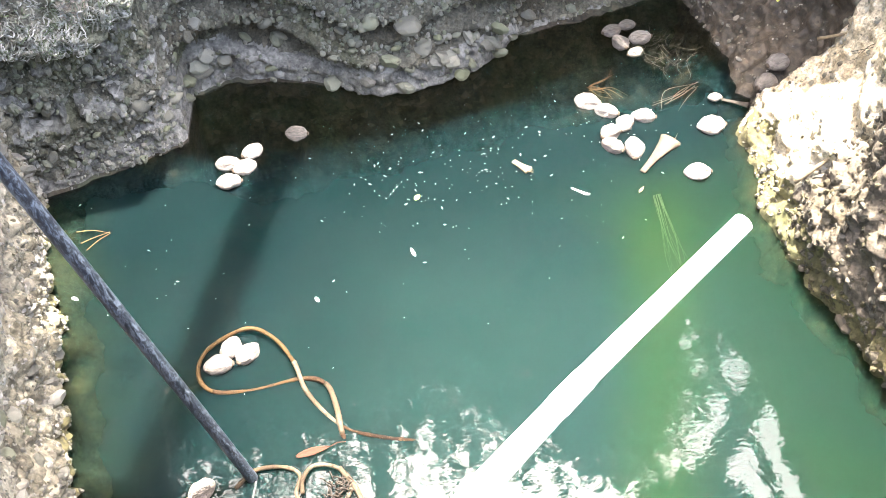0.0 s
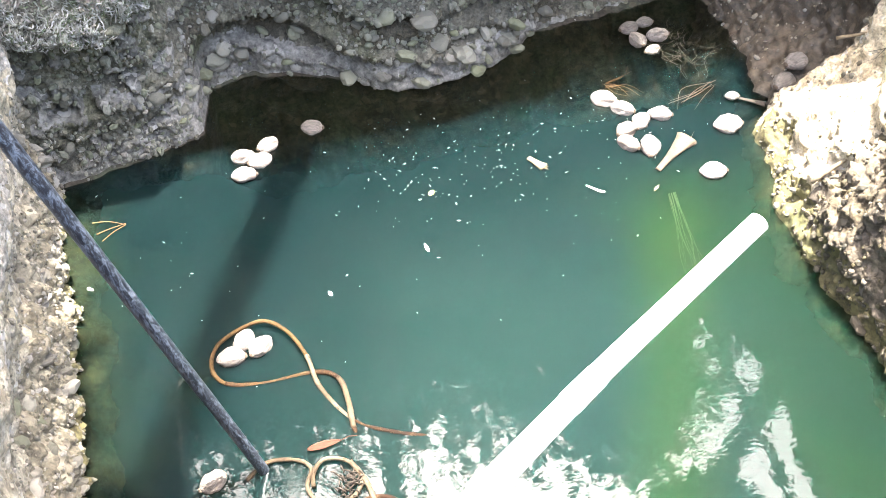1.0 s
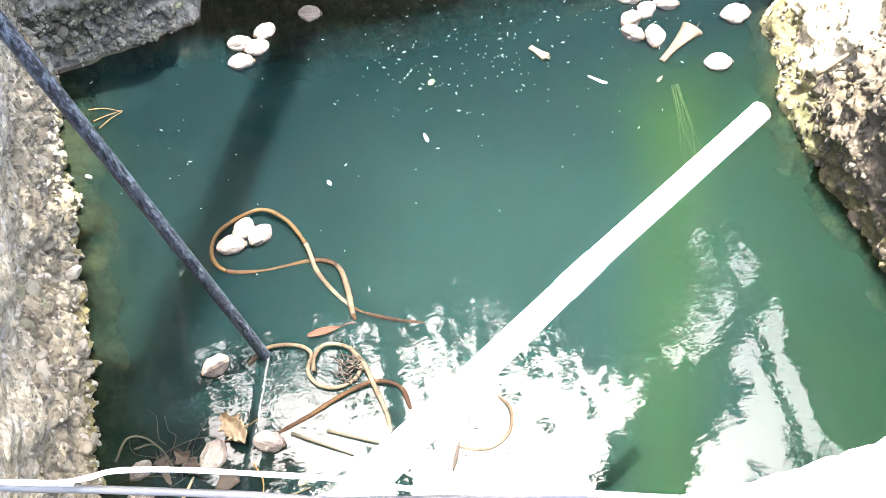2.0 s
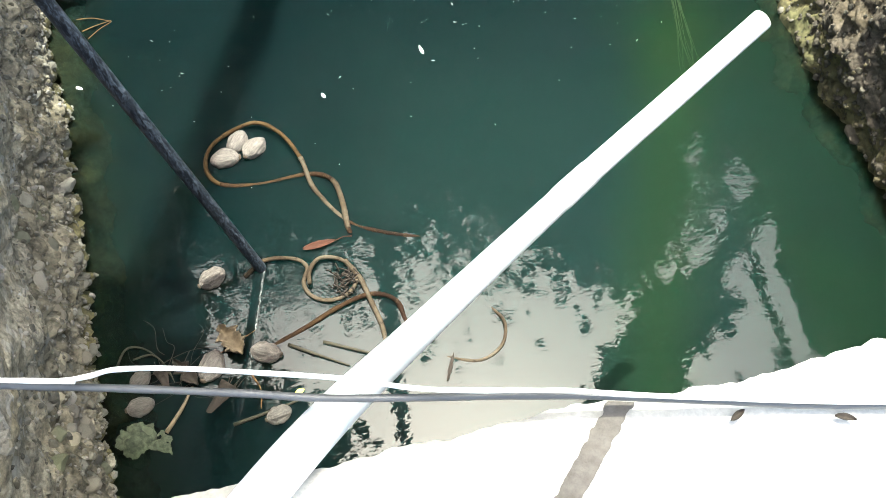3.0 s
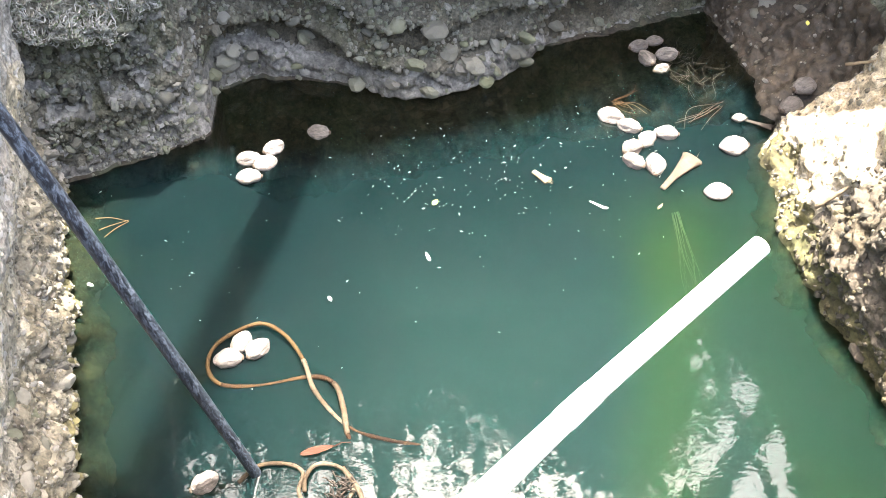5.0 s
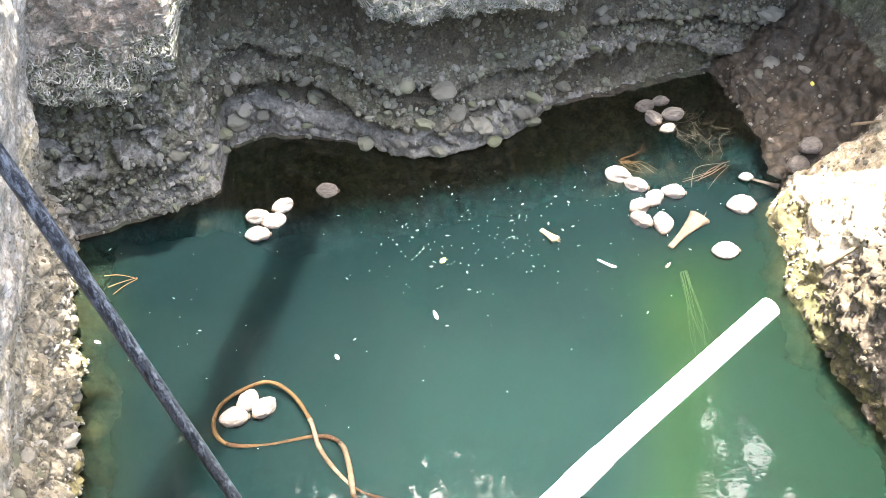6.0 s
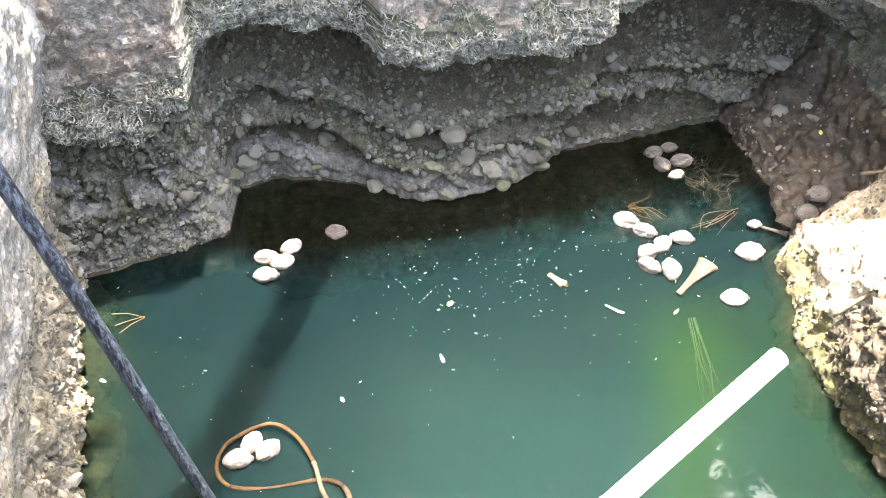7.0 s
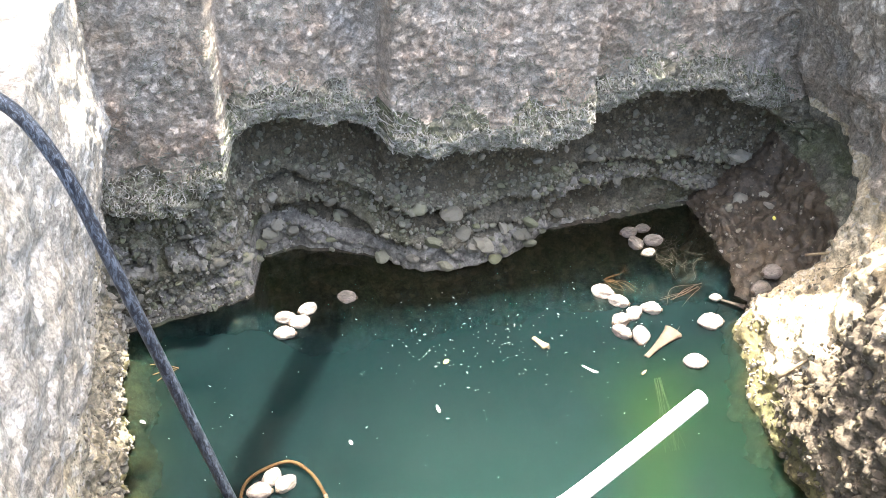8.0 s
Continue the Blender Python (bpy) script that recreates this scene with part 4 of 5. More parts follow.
slab_leaf("leaf", 0.09, 2.43, 0.008, 0.19, 0.045, 0, DEAD_LEAF, "reddish dead leaf with a long stalk, afloat", "leaf", 0.15, 0.09)
slab_leaf("leaf", 1.21, 4.05, 0.006, 0.055, 0.035, 40, YELLOW_LEAF, "small yellow leaf floating on green water", "leaf")
slab_leaf("leaf", -0.21, 1.63, 0.006, 0.05, 0.03, 10, YELLOW_LEAF, "small yellow-green leaf floating among debris", "leaf")
slab_leaf("leaf", 4.33, 4.75, 0.42, 0.06, 0.03, 60, YELLOW_LEAF, "small yellow leaf lying on dark mud", "leaf")
def stub(name, x, y, z, turn, length, narrow, wide, material, label, category, seed, fray=0):
    """A broken leaf base: a half-round tapering piece with a torn broad end."""
    ob = empty(name, pose(x, y, z, 0, 0, turn))
    bm = bmesh.new()
    n, k = 14, 14
    rows = []
    for i in range(n + 1):
        u = i / n
        w = narrow + (wide - narrow) * u ** 2.2
        h = 0.45 * narrow + (0.55 * wide - 0.45 * narrow) * u ** 1.5
        ring = []
        for a in range(k):
            t = 2 * math.pi * a / k
            r = 1 + 0.16 * noise.noise(Vector((u * 3, math.cos(t) * 1.5 + seed, math.sin(t) * 1.5)))
            cz = math.sin(t) * h * (1.0 if math.sin(t) > 0 else 0.45)
            end = 0.05 * length * noise.noise(Vector((a * 1.3, seed, 2))) * (u > 0.9)
            ring.append(bm.verts.new(((u - 0.5) * length + end, math.cos(t) * w * r, cz * r - 0.25 * h * math.exp(-(math.cos(t) / 0.35) ** 2) * (math.sin(t) > 0))))
        rows.append(ring)
    for r0, r1 in zip(rows, rows[1:]):
        for a in range(k):
            bm.faces.new((r0[a], r0[(a + 1) % k], r1[(a + 1) % k], r1[a]))
    bm.faces.new(rows[0][::-1]), bm.faces.new(rows[-1])
    part("base", bm, material, ob)
    rnd = random.Random(seed)
    for _ in range(fray):
        b = Vector((length * 0.46, rnd.uniform(-0.7, 0.7) * wide, rnd.uniform(0, 0.3) * wide))
        e = b + Vector((rnd.uniform(0.15, 0.35) * length, rnd.uniform(-1, 1) * wide, rnd.uniform(-0.1, 0.3) * wide))
        part("fibre", tube([b, (b + e) / 2 + Vector((0, 0, 0.004)), e], 0.003, 5, taper=[1, 0.7, 0.3]), material, ob)
    return tagged(ob, label, category)


stub("palm_stub", 2.93, 3.88, 0.01, 33, 0.4, 0.022, 0.085, OLD_SHEATH, "pale broken palm leaf base floating", "palm stub", 3, 1)
stub("palm_stub", 3.73, 4.2, 0.02, -40, 0.22, 0.014, 0.03, FIBRE, "dark palm sheath stranded at the bank", "palm stub", 5, 5)
slab_leaf("palm_stub", -0.49, 2.0, 0.018, 0.2, 0.11, 115, SHEATH, "torn pale palm sheath floating by the pipe", "palm stub", 0.5, 0.0, 0.8, 0.012, 7)
slab_leaf("palm_stub", -0.75, 1.9, 0.012, 0.2, 0.08, 120, FIBRE, "dark wet palm sheath floating in debris", "palm stub", 0.4, 0.0, 0.7, 0.01, 8)
stub("palm_stub", -0.66, 1.68, -0.012, 40, 0.3, 0.02, 0.06, FIBRE, "brown soaked palm leaf base awash", "palm stub", 9, 6)
stub("palm_stub", -0.86, 1.86, -0.008, 100, 0.22, 0.016, 0.04, FIBRE, "brown soaked palm leaf base awash", "palm stub", 19, 5)
stub("wood_chip", 1.99, 4.1, 0.008, -60, 0.14, 0.02, 0.04, SHEATH, "cream-coloured chip of husk afloat", "wood chip", 11, 4)
stub("wood_chip", 2.27, 3.75, 0.006, -50, 0.11, 0.006, 0.012, FLAKE, "white splinter of palm wood afloat", "wood chip", 13, 5)
slab_leaf("wood_chip", 2.68, 3.62, 0.008, 0.07, 0.018, 35, SHEATH, "small brown splinter afloat", "wood chip", 0.2, 0.0, 0.6, 0.008, 14)
slab_leaf("wood_chip", 1.035, 3.6, 0.006, 0.075, 0.02, 95, FLAKE, "small pale splinter afloat", "wood chip", 0.2, 0.0, 0.6, 0.006, 15)
slab_leaf("wood_chip", 0.36, 3.43, 0.006, 0.04, 0.02, 110, FLAKE, "small pale splinter afloat", "wood chip", 0.2, 0.0, 0.6, 0.006, 16)
slab_leaf("wood_chip", -1.05, 3.92, 0.006, 0.05, 0.018, -40, FLAKE, "small pale splinter afloat", "wood chip", 0.2, 0.0, 0.6, 0.006, 17)
slab_leaf("wood_chip", 0.57, 1.53, 0.008, 0.16, 0.02, 60, FIBRE, "dark splinter afloat beside a hose curl", "wood chip", 0.2, 0.0, 0.6, 0.008, 18)


def rock(name, x, y, z, size, material, label, seed, flat=0.6):
    bm = bmesh.new()
    bmesh.ops.create_icosphere(bm, subdivisions=4, radius=1.0)
    for v in bm.verts:
        p = v.co.normalized()
        r = 1 + 0.3 * fbm(p * 1.3 + Vector((seed, 0, 0)), 4) + 0.1 * cobbles(p + Vector((seed, 2, 0)), 3.0)
        v.co = Vector((p.x, p.y, p.z * flat)) * r * size
    ob = part(name, bm, material)
    ob.location = (x, y, z)
    return tagged(ob, label, "rock")


rock("rock", -1.06, 1.62, -0.04, 0.11, MOSS_ROCK, "green mossy rock breaking the water by the wall", 1)
rock("rock", -0.93, 1.58, -0.05, 0.1, MOSS_ROCK, "green mossy rock just under the surface", 2)
rock("rock", -1.2, 1.56, 0.0, 0.04, PALE_ROCK, "small pale rock at the wall's foot", 3)
rock("rock", -0.75, 1.5, -0.1, 0.12, MOSS_ROCK, "dark mossy rock under water", 4)


def coil_clump():
    """Wet fibres caught in the hose ring."""
    rng = random.Random(8)
    ob = empty("fibre_clump", Matrix.Translation((0.17, 2.17, 0.012)))
    bm = bmesh.new()
    for _ in range(60):
        a = rng.uniform(0, 6.28)
        p = Vector((rng.gauss(0, 0.035), rng.gauss(0, 0.035), rng.uniform(-0.005, 0.02)))
        q = p + Vector((math.cos(a), math.sin(a), rng.uniform(-0.1, 0.2))) * rng.uniform(0.02, 0.06)
        t = tube([p, (p + q) / 2 + Vector((0, 0, 0.01)), q], 0.004, 5)
        me = bpy.data.meshes.new("tmp")
        t.to_mesh(me)
        t.free()
        bm.from_mesh(me)
        bpy.data.meshes.remove(me)
    part("fibre", bm, FIBRE, ob)
    return tagged(ob, "clump of wet grey fibres caught in the hose", "fibres")


coil_clump()


def algae_strands():
    rng = random.Random(4)
    bm_verts, bm_faces = [], []
    for k in range(13):
        x0, w = 2.76 + rng.uniform(-0.035, 0.035), rng.uniform(0.001, 0.0028)
        base = len(bm_verts)
        n = 10
        for i in range(n + 1):
            t = i / n
            x = x0 - 0.17 * t + 0.03 * math.sin(t * 5 + k) * t + (x0 - 2.76) * t * 1.2
            y = 3.55 - 0.68 * t * rng.uniform(0.98, 1.0)
            for sgn in (-1, 1):
                bm_verts.append((x + sgn * w * (1 - 0.6 * t), y, 0.003 + 0.002 * k / 16))
        bm_faces += [(base + 2 * i, base + 2 * i + 1, base + 2 * i + 3, base + 2 * i + 2) for i in range(n)]
    ob = mesh_object("algae_strand", bm_verts, bm_faces, [STRAND])
    return tagged(ob, "bright green algae strand trailing at the surface", "algae", kind="stuff")


algae_strands()


def flakes():
    """Pale specks of petals and bark strewn over the water."""
    rng = random.Random(12)
    verts, faces = [], []
    for k in range(240):
        if k < 130:
            x, y = rng.gauss(1.55, 0.42), rng.gauss(4.22, 0.26)
        elif k < 165:
            x, y = rng.gauss(2.75, 0.4), rng.gauss(4.3, 0.3)
        else:
            x, y = rng.uniform(-1.0, 3.1), rng.uniform(2.9, 4.8)
        if y > lerp(WATERLINE, x) - 0.08:
            continue
        l, w, a = rng.choice((0.0025, 0.003, 0.0035, 0.0045, 0.0065, 0.014)), rng.uniform(0.0016, 0.0034), rng.uniform(0, 6.28)
        c, s = math.cos(a), math.sin(a)
        b = len(verts)
        for px, py, pz in ((-l, -w * 0.5, 0.001), (l * 0.3, -w, 0.001), (l, 0, 0.001), (0, w, 0.001), (0, 0, 0.005)):
            verts.append((x + px * c - py * s, y + px * s + py * c, pz))
        faces += [(b, b + 1, b + 4), (b + 1, b + 2, b + 4), (b + 2, b + 3, b + 4), (b + 3, b, b + 4)]
    ob = mesh_object("floating_flakes", verts, faces, [FLAKE], smooth=False)
    return tagged(ob, "pale flakes of bark and petals strewn on water", "flakes", kind="stuff")


flakes()


# ---- the joint in the concrete ----
def build_joint():
    m = plain("joint_earth", (0.12, 0.105, 0.09), 0.95, 0.6, 40.0, 0.7)
    verts, faces = [], []
    n = 60
    for i in range(n + 1):
        t = i / n
        x, y = 0.432 - 0.26 * t, 0.325 - 0.225 * t
        w = 0.021 + 0.006 * noise.noise(Vector((t * 20, 0, 0)))
        for sgn in (-1, 1):
            verts.append((x + sgn * w, y - 0.35 * sgn * w + 0.003 * noise.noise(Vector((t * 50, sgn, 0))), GROUND + 0.006 + 0.003 * noise.noise(Vector((t * 40, 3, 0)))))
    faces = [(2 * i, 2 * i + 1, 2 * i + 3, 2 * i + 2) for i in range(n)]
    ob = mesh_object("joint", verts, faces, [m])
    return tagged(ob, "earth-filled joint across the concrete rim", "joint", kind="structure")


build_joint()
slab_leaf("leaf", 0.605, 0.243, GROUND + 0.012, 0.03, 0.012, 20, FIBRE, "tiny dry leaf on sunlit concrete", "leaf", 0.5, 0.0)
slab_leaf("leaf", 0.775, 0.185, GROUND + 0.012, 0.035, 0.012, -30, FIBRE, "tiny dry leaf on sunlit concrete", "leaf", 0.5, 0.0)
slab_leaf("leaf", 0.845, 0.116, GROUND + 0.012, 0.03, 0.014, 60, FIBRE, "tiny dry leaf on sunlit concrete", "leaf", 0.5, 0.0)


# ---- trees round the well, whose crowns and gaps the water mirrors ----
BARK = plain("bark", (0.16, 0.13, 0.1), 0.9, 0.5, 14.0, 0.8)


def leaf_material():
    m = Nodes("foliage", 0.55)
    m.color(m.ramp(m.island(), [(0.0, (0.03, 0.07, 0.015)), (0.5, (0.05, 0.1, 0.025)), (1.0, (0.09, 0.13, 0.035))]))
    return m.mat


FOLIAGE = leaf_material()


def tree(x, y, height, radius, leaves, seed, label):
    rng = random.Random(seed)
    ob = empty("tree", pose(x, y, GROUND - 0.01))
    top = Vector((rng.uniform(-0.4, 0.4), rng.uniform(-0.4, 0.4), height * 0.72))
    trunk = curve_points([(0, 0, 0), (rng.uniform(-0.2, 0.2), rng.uniform(-0.2, 0.2), height * 0.35), top], 6)
    part("trunk", tube(trunk, 0.2, 12, taper=[1.25 - 0.8 * i / len(trunk) for i in range(len(trunk))]), BARK, ob)
    verts, faces = [], []
    for k in range(13):
        a, e = k * 2.4 + rng.uniform(-0.3, 0.3), rng.uniform(-0.15, 1.0)
        l = radius * rng.uniform(0.65, 1.0)
        base = trunk[rng.randint(len(trunk) // 2, len(trunk) - 1)]
        tip = base + Vector((math.cos(a) * math.cos(e), math.sin(a) * math.cos(e), math.sin(e))) * l
        mid = (base + tip) / 2 + Vector((0, 0, rng.uniform(0.1, 0.4)))
        limb = curve_points([base, mid, tip], 5)
        part("limb", tube(limb, 0.07, 7, taper=[1.0 - 0.8 * i / len(limb) for i in range(len(limb))]), BARK, ob)
        for _ in range(leaves // 13):
            c = limb[rng.randint(3, len(limb) - 1)] + Vector((rng.gauss(0, 1), rng.gauss(0, 1), rng.gauss(0, 0.7))) * radius * 0.28
            l2 = rng.uniform(0.3, 0.55)
            d = Vector((rng.gauss(0, 1), rng.gauss(0, 1), rng.gauss(0, 0.5) - 0.3)).normalized()
            w = d.cross(Vector((rng.gauss(0, 1), rng.gauss(0, 1), rng.gauss(0, 1)))).normalized() * l2 * 0.3
            b = len(verts)
            verts += [tuple(c), tuple(c + d * l2 * 0.5 + w), tuple(c + d * l2), tuple(c + d * l2 * 0.5 - w)]
            faces.append((b, b + 1, b + 2, b + 3))
    mesh_object("crown", verts, faces, [FOLIAGE], ob, smooth=False)
    return tagged(ob, label, "tree", "trees round the well")


for k, (x, y, h, r) in enumerate([(-7.6, 11.0, 14.5, 3.6), (-1.2, 13.4, 12.3, 3.6), (3.0, 13.2, 12.5, 3.6), (7.4, 12.0, 13.5, 3.8), (19.0, 9.2, 15.0, 3.8), (-7.2, 6.0, 12.0, 3.6), (-3.4, 17.5, 21.0, 4.8), (1.0, 18.0, 22.0, 4.8), (5.6, 17.5, 21.0, 4.8), (11.5, 17.0, 17.0, 4.5)]):
    tree(x, y, h, r * (1.25 if y > 14 else 1.0), 15000 if y > 14 else 9000, 20 + k, "broad leafy tree beside the well")
tree(9.0, 11.6, 27.0, 2.4, 7000, 47, "tall slender leafy tree behind the bank")
# unseen, added so that its crown darkens the near part of the bank
tree(6.35, 4.75, 22.0, 0.7, 3600, 51, "unseen slender tree added to shade the near bank")
# unseen, added to keep sun off the foot of the left wall
tree(-2.1, 4.0, 13.0, 2.1, 2600, 41, "unseen leafy tree added to shade the pale wall")


def palm(x, y, height, lean, seed, label):
    """A coconut palm: ringed trunk, drooping fronds of many leaflets."""
    rng = random.Random(seed)
    ob = empty("palm", pose(x, y, GROUND - 0.01))
    top = Vector((lean[0], lean[1], height))
    trunk = curve_points([(0, 0, 0), (lean[0] * 0.2, lean[1] * 0.2, height * 0.5), top], 12)
    n = len(trunk)
    part("trunk", tube(trunk, 0.15, 12, taper=[(1.3 if i < 2 else 1.0) + (0.06 if i % 2 else 0) - 0.3 * i / n for i in range(n)]), BARK, ob)
    for k in range(22):
        a = k * 2.4
        e = radians(rng.uniform(-25, 60))
        l = rng.uniform(2.2, 2.9)
        d = Vector((math.cos(a) * math.cos(e), math.sin(a) * math.cos(e), math.sin(e)))
        rib = curve_points([top, top + d * l * 0.5 + Vector((0, 0, 0.15)), top + d * l + Vector((0, 0, -0.7))], 9)
        verts, faces = [], []
        side = d.cross(Vector((0, 0, 1))).normalized()
        for i, p in enumerate(rib[2:], 2):
            f = i / len(rib)
            for sgn in (-1, 1):
                for j in range(2):
                    w = 0.65 * math.sin(math.pi * min(1, f * 0.9 + 0.08)) * rng.uniform(0.8, 1.1)
                    tip = p + side * sgn * w * 0.8 + d * 0.25 + Vector((0, 0, -0.45 * w + rng.uniform(-0.1, 0.1)))
                    q = p + d * 0.07 * j
                    b = len(verts)
                    verts += [tuple(q), tuple(q + d * 0.11), tuple(tip)]
                    faces.append((b, b + 1, b + 2))
        m = mesh_object("frond", verts, faces, [FOLIAGE], ob, smooth=False)
        part("rib", tube(rib, 0.022, 5, taper=[1 - 0.8 * i / len(rib) for i in range(len(rib))]), STALK, m)
    return tagged(ob, label, "palm", "palms round the well")


palm(20.5, 12.0, 21.0, (-0.3, -0.4), 4, "coconut palm leaning towards the well")
palm(-3.6, 4.6, 10.5, (-0.4, 0.3), 5, "tall coconut palm beside the pit")
# unseen, added so that its trunk throws a dark band across the water
palm(1.12, 6.0, 28.0, (0.0, 0.05), 8, "unseen slim palm added to cast a dark band on the water")
palm(8.7, 14.0, 16.0, (3.0, -10.9), 7, "tall coconut palm leaning over the well")


# ---- stones, pebbles and roots in the walls ----
def stone_meshes(name, count, material, flat, angular):
    out = []
    for k in range(count):
        bm = bmesh.new()
        bmesh.ops.create_icosphere(bm, subdivisions=2, radius=1.0)
        for v in bm.verts:
            p = v.co.normalized()
            r = 1 + 0.32 * noise.noise(p * 1.1 + Vector((k * 5.0, 0, 0)))
            if angular:
                r += 0.25 * noise.noise(p * 2.1 + Vector((0, k * 3.0, 0))) - 0.2 * abs(noise.noise(p * 1.4 + Vector((k * 2.0, 7, 0))))
            v.co = Vector((p.x, p.y * (0.75 + 0.1 * (k % 3)), p.z * flat)) * r
        me = bpy.data.meshes.new(name)
        bm.to_mesh(me)
        bm.free()
        me.materials.append(material)
        if not angular:
            me.polygons.foreach_set("use_smooth", [True] * len(me.polygons))
        out.append(me)
    return out


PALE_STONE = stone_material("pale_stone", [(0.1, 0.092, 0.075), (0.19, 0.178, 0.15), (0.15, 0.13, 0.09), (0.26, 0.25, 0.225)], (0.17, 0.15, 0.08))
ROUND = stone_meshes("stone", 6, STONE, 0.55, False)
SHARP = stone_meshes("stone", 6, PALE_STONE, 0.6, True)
FLINT = stone_meshes("stone", 6, STONE, 0.5, True)
DARK_STONE = stone_material("dark_stone", [(0.11, 0.102, 0.085), (0.2, 0.19, 0.16), (0.23, 0.205, 0.155), (0.3, 0.29, 0.26)], (0.09, 0.085, 0.05))
DARK = stone_meshes("stone", 6, DARK_STONE, 0.5, True)


def set_stone(parent, mesh, place, size, turn, name="stone"):
    ob = new(name, mesh)
    ob.parent = parent
    ob.matrix_world = Matrix.Translation(place) @ Euler(turn).to_matrix().to_4x4() @ Matrix.Diagonal((size, size, size, 1))
    return ob


WEST_RUBBLE = rubble_material("wall_rubble", [(0.085, 0.076, 0.055), (0.19, 0.178, 0.145), (0.15, 0.132, 0.088), (0.32, 0.3, 0.26), (0.11, 0.103, 0.084)])
rng = random.Random(77)
# the large rounded ones that lie in the gravel: place along the wall, height, half length
BIG = [(1.52, 0.55, 0.11), (1.25, 0.59, 0.07), (4.45, 0.5, 0.12), (4.75, 0.42, 0.11), (2.86, 0.46, 0.05), (0.97, 0.56, 0.05), (1.1, 0.49, 0.038), (1.5, 0.22, 0.038), (1.43, 0.36, 0.038), (1.78, 0.31, 0.038), (1.92, 0.31, 0.04), (2.45, 0.57, 0.038), (2.01, 0.63, 0.04), (4.25, 0.4, 0.07), (4.4, 0.33, 0.06), (3.39, 0.68, 0.038), (0.54, 0.78, 0.04), (-0.05, 0.8, 0.04), (-0.62, 0.66, 0.05), (-0.42, 0.42, 0.07), (-0.18, 0.28, 0.06), (0.58, 0.47, 0.07)]
for k, (x, z, r) in enumerate(BIG):
    set_stone(wall_north, (FLINT if r > 0.095 else ROUND)[k % 6], (x, north(x, z)[0] - 0.3 * r, z), r, (rng.uniform(-0.5, 0.3), rng.uniform(-0.35, 0.35), rng.uniform(-0.5, 0.5)))
made = len(BIG)
# angular slabs along the grey shelf and in the notch beside it
for k in range(34):
    x = rng.uniform(0.95, 2.65) if k < 24 else rng.uniform(-0.1, 0.75)
    z = rng.uniform(0.02, 0.3)
    r = rng.uniform(0.035, 0.1)
    set_stone(wall_north, FLINT[k % 6], (x, north(x, z)[0] - 0.02 * r, z), r, (rng.uniform(0.3, 0.9), rng.uniform(-0.4, 0.4), rng.uniform(0, 3)))
while made < 262:
    x = rng.uniform(-1.15, 4.6)
    where = rng.random()
    if x < -0.1:
        z = rng.uniform(0.03, 0.75)
    elif where < 0.6:
        z = lerp(UPPER_LEDGE, x) + abs(rng.gauss(0, 0.07)) - 0.01
    elif where < 0.85:
        z = rng.uniform(lerp(LOWER_LEDGE, x), lerp(UPPER_LEDGE, x))
    else:
        z = rng.uniform(0.05, 1.1)
    if not 0.02 < z < lerp(LIP, x) - 0.12:
        continue
    r = min(0.06, max(0.014, rng.lognormvariate(-3.65, 0.45)))
    mesh = ROUND[made % 6] if x > 0 and rng.random() < 0.7 else FLINT[made % 6]
    set_stone(wall_north, mesh, (x, north(x, z)[0] - 0.25 * r, z), r, (rng.uniform(-0.6, 0.4), rng.uniform(-0.5, 0.5), rng.uniform(0, 3)))
    made += 1
for k in range(150):
    y, z = rng.uniform(0.9, 5.0), abs(rng.gauss(0.24, 0.22))
    r = min(0.085, rng.lognormvariate(-3.25, 0.42))
    set_stone(wall_west, (FLINT if rng.random() < 0.25 else DARK)[k % 6], (west(y, z)[0] - 0.25 * r, y, z), r, (rng.uniform(-0.5, 0.5), rng.uniform(-0.5, 0.9), rng.uniform(0, 3)))
# stones for the shaded part of the bank, shade painted into their tones
CLOD = stone_meshes("stone", 6, stone_material("shaded_clod", [(0.05, 0.04, 0.03), (0.11, 0.09, 0.066), (0.085, 0.07, 0.05), (0.15, 0.128, 0.1)], (0.09, 0.075, 0.04)), 0.55, True)
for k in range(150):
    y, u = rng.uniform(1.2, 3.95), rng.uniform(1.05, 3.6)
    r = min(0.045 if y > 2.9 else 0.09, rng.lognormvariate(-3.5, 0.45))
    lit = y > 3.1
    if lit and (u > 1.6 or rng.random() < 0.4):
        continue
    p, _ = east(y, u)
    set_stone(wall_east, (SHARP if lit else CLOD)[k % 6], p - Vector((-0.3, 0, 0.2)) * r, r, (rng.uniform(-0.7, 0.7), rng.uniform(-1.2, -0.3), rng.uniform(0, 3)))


for k, (x, y, r) in enumerate([(4.32, 5.28, 0.12), (4.55, 5.2, 0.13), (4.2, 5.2, 0.07), (4.3, 5.1, 0.06), (4.48, 5.05, 0.07), (4.65, 5.0, 0.09), (4.18, 4.95, 0.05)]):
    u = next(v / 50 for v in range(50, 200) if east(y, v / 50)[0].x >= x)
    set_stone(wall_east, (ROUND + DARK)[k + 3], east(y, u)[0] - Vector((0, 0, 0.3 * r)), 0.85 * r, (rng.uniform(-0.4, 0.4), rng.uniform(-0.4, 0.2), rng.uniform(0, 3)))


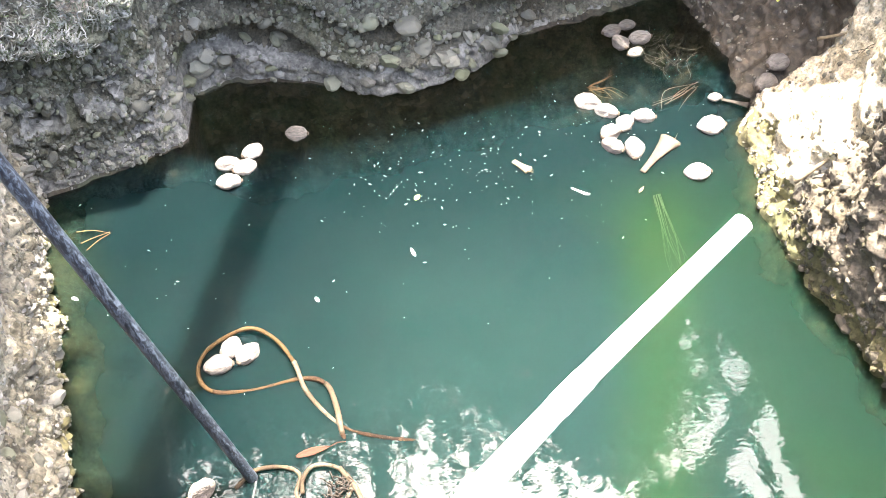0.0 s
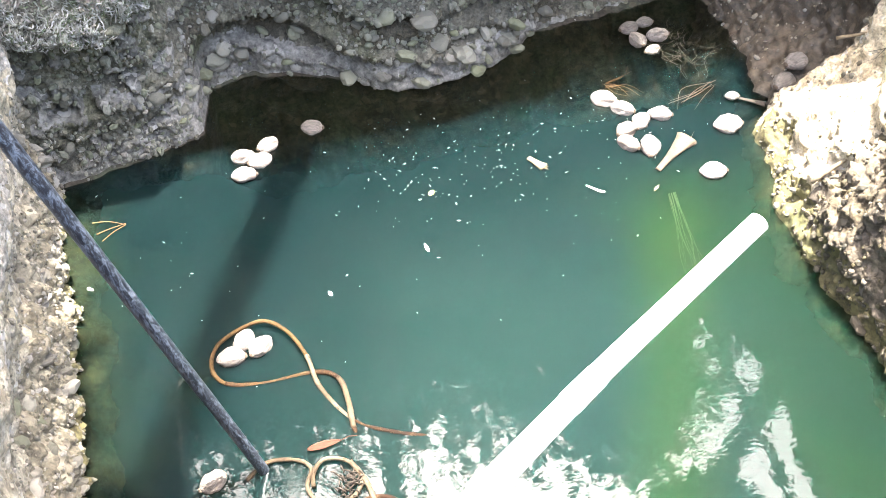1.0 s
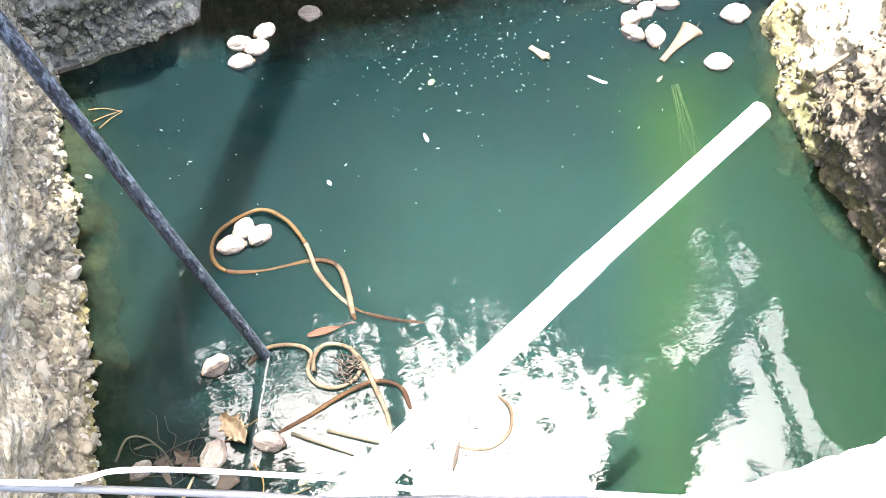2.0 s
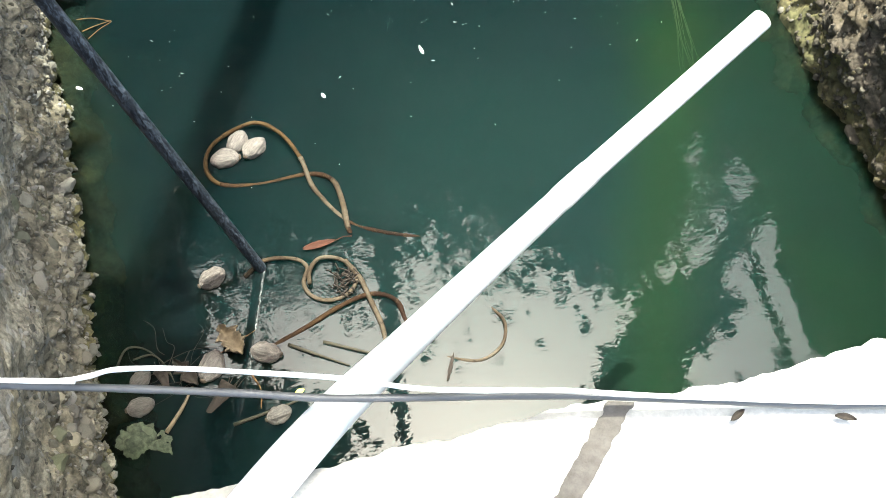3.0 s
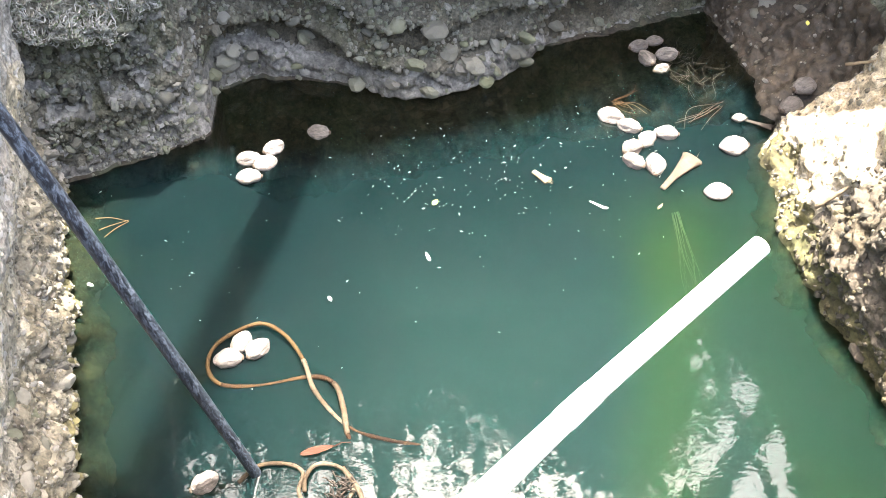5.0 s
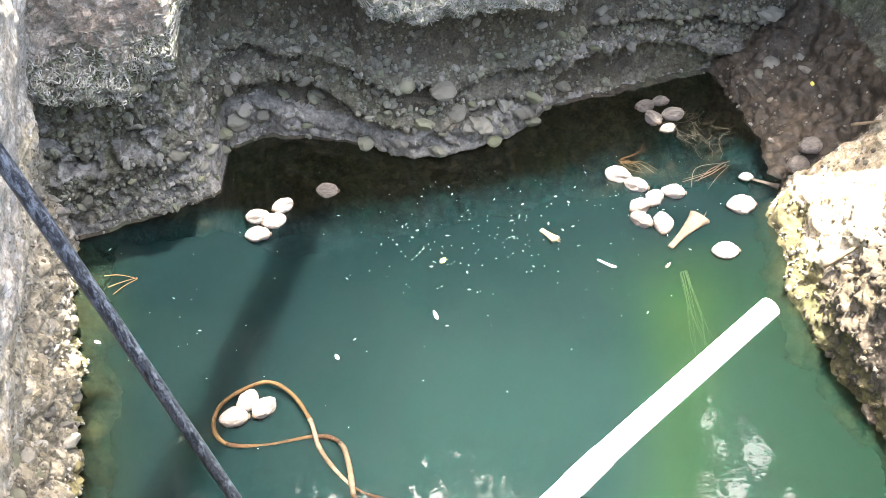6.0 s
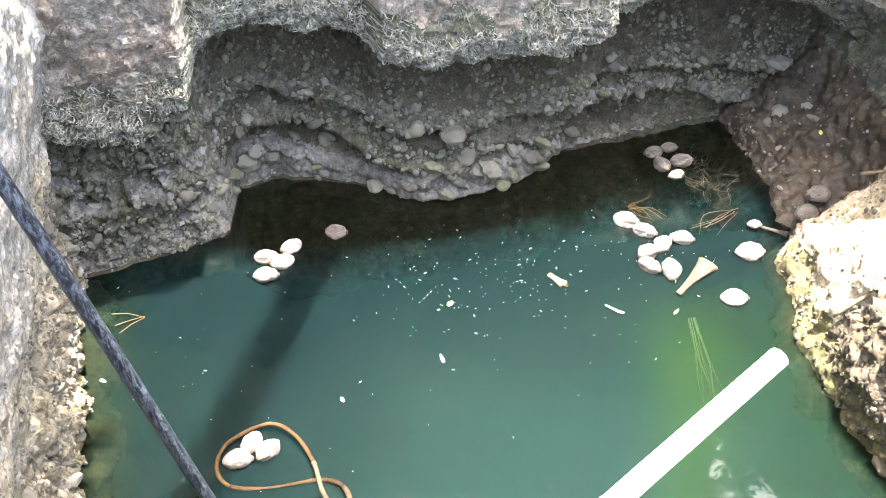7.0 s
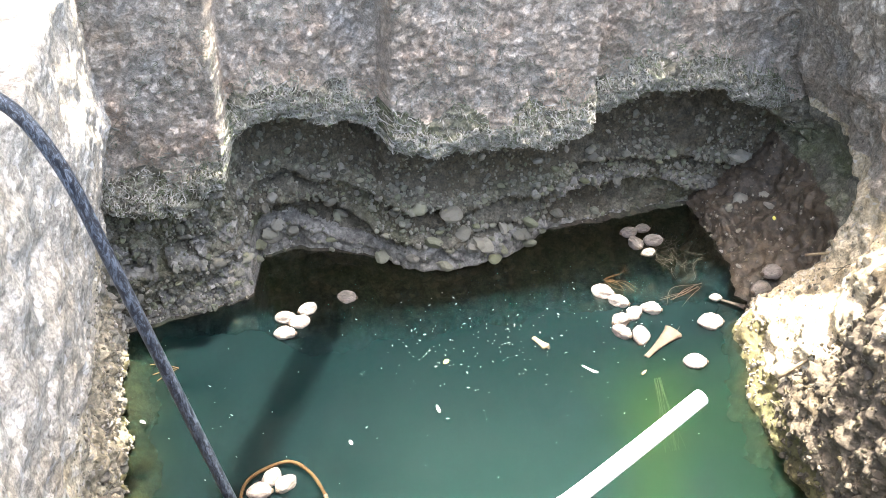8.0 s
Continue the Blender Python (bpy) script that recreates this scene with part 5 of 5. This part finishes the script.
def gravel(name, count, where, size, material, parent, label):
    """Small stones past counting, as one mesh."""
    base = []
    for k in range(5):
        bm = bmesh.new()
        bmesh.ops.create_icosphere(bm, subdivisions=1, radius=1.0)
        vs = [tuple(Vector((v.co.x, v.co.y * 0.8, v.co.z * 0.6)) * (1 + 0.35 * noise.noise(v.co * 1.7 + Vector((k * 4.0, 1, 0))))) for v in bm.verts]
        fs = [tuple(v.index for v in f.verts) for f in bm.faces]
        bm.free()
        base.append((np.array(vs), fs))
    verts, faces = [], []
    for k in range(count):
        place = where()
        if place is None:
            continue
        vs, fs = base[k % 5]
        r = size()
        m = np.array(Euler((rng.uniform(0, 6), rng.uniform(0, 6), rng.uniform(0, 6))).to_matrix()) * r
        o = len(verts)
        verts += [tuple(v) for v in vs @ m.T + np.array(place)]
        faces += [tuple(o + i for i in f) for f in fs]
    ob = mesh_object(name, verts, faces, [material], parent, smooth=False)
    return tagged(ob, label, kind="stuff")


def on_north():
    x = rng.uniform(-1.2, 4.7)
    z = rng.uniform(0.0, lerp(LIP, x) - 0.05)
    high, low = lerp(UPPER_LEDGE, x), lerp(LOWER_LEDGE, x)
    keep = 0.55 if x < -0.1 else 0.9 if abs(z - high - 0.03) < 0.08 else 0.25 if z > high else 0.6 if z > low else 0.12
    if rng.random() > keep or noise.noise(Vector((x * 2.2, 3.0, z * 3.5))) < -0.3:
        return None
    return (x, north_at(x, z) - 0.003, z)


def on_west():
    y, z = rng.uniform(0.6, 5.1), abs(rng.gauss(0.1, 0.5))
    return (west(y, z)[0], y, z)


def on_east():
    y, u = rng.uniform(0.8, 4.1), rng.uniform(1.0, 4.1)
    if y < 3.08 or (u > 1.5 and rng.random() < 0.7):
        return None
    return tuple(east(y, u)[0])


gravel("small_pebbles", 14000, on_north, lambda: min(0.05, rng.lognormvariate(-4.25, 0.52)), RUBBLE, wall_north, "small grey pebbles bedded in the wall")
gravel("small_pebbles", 4500, on_west, lambda: min(0.03, rng.lognormvariate(-4.5, 0.45)), WEST_RUBBLE, wall_west, "small pale pebbles bedded in the wall")
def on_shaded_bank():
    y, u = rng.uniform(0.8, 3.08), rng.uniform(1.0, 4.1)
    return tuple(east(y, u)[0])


# darker copy of the bank's rubble; the shade is in its colour
SHADED_RUBBLE = rubble_material("shaded_rubble", [(0.045, 0.036, 0.026), (0.085, 0.07, 0.034), (0.065, 0.056, 0.038), (0.11, 0.095, 0.072), (0.055, 0.05, 0.038)])
gravel("small_pebbles", 1500, on_shaded_bank, lambda: min(0.045, rng.lognormvariate(-4.2, 0.5)), SHADED_RUBBLE, wall_east, "clods and stones painted darker for the bank's shade")


def on_mud():
    y, u = rng.uniform(4.3, 5.5), rng.uniform(1.0, 3.6)
    return tuple(east(y, u)[0])


gravel("small_pebbles", 260, on_mud, lambda: min(0.03, rng.lognormvariate(-4.7, 0.5)), WEST_RUBBLE, wall_east, "small dark pebbles pressed into the mud")
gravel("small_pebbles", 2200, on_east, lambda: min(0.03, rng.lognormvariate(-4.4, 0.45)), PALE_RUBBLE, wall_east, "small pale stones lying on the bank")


def roots(name, count, where, material, parent, label):
    """Fine matted roots: bent strands that creep over the soil, three-sided."""
    verts, faces = [], []
    steps = 6
    for _ in range(count):
        got = where()
        if got is None:
            continue
        x, z, length, r, sag = got
        a = rng.uniform(0, 2 * math.pi)
        pts = []
        lift = 0.0
        for i in range(steps):
            y = north_at(x, z)
            if pts and abs(y - pts[-1].y) > 0.05:
                break
            pts.append(Vector((x, y - 0.3 * r - lift, z)))
            a += rng.gauss(0, 0.75)
            lift = min(0.03, max(0.0, lift + rng.gauss(0.002, 0.006)))
            x += math.cos(a) * length / steps
            z += (math.sin(a) - sag) * length / steps
        if len(pts) < steps:
            continue
        b = len(verts)
        for i, p in enumerate(pts):
            d = (pts[min(i + 1, steps - 1)] - pts[max(i - 1, 0)]).normalized()
            side = d.orthogonal().normalized()
            up = d.cross(side)
            for k in range(3):
                t = k * 2.094
                verts.append(tuple(p + (side * math.cos(t) + up * math.sin(t)) * r * (1 - 0.1 * i)))
        faces += [(b + 3 * i + k, b + 3 * i + (k + 1) % 3, b + 3 * i + 3 + (k + 1) % 3, b + 3 * i + 3 + k) for i in range(steps - 1) for k in range(3)]
    ob = mesh_object(name, verts, faces, [material], parent)
    return tagged(ob, label, kind="stuff")


def at_lip():
    x = rng.uniform(-1.2, 4.6)
    dz = abs(rng.gauss(0, 0.16)) - 0.02
    z = lerp(LIP, x) + 0.07 * fbm(Vector((x * 3.3, 1.0, 0.0)), 4) + dz + 0.02
    if noise.noise(Vector((x * 3.1, 8.0, z * 3.0))) < -0.35:
        return None
    return x, z, rng.uniform(0.04, 0.1), rng.uniform(0.0036, 0.0075), 0.15


def on_soil():
    x, z = rng.uniform(-1.2, 4.5), rng.uniform(1.2, 2.7)
    if z < lerp(LIP, x) or noise.noise(Vector((x * 1.8, 4.0, z * 1.6))) < -0.02:
        return None
    return x, z, rng.uniform(0.03, 0.09), rng.uniform(0.0018, 0.0036), 0.2


roots("root_mat", 10000, at_lip, ROOT, wall_north, "matted pale roots creeping over the soil's edge")
roots("root_mat", 8000, on_soil, ROOT, wall_north, "fine roots on the bare soil face")
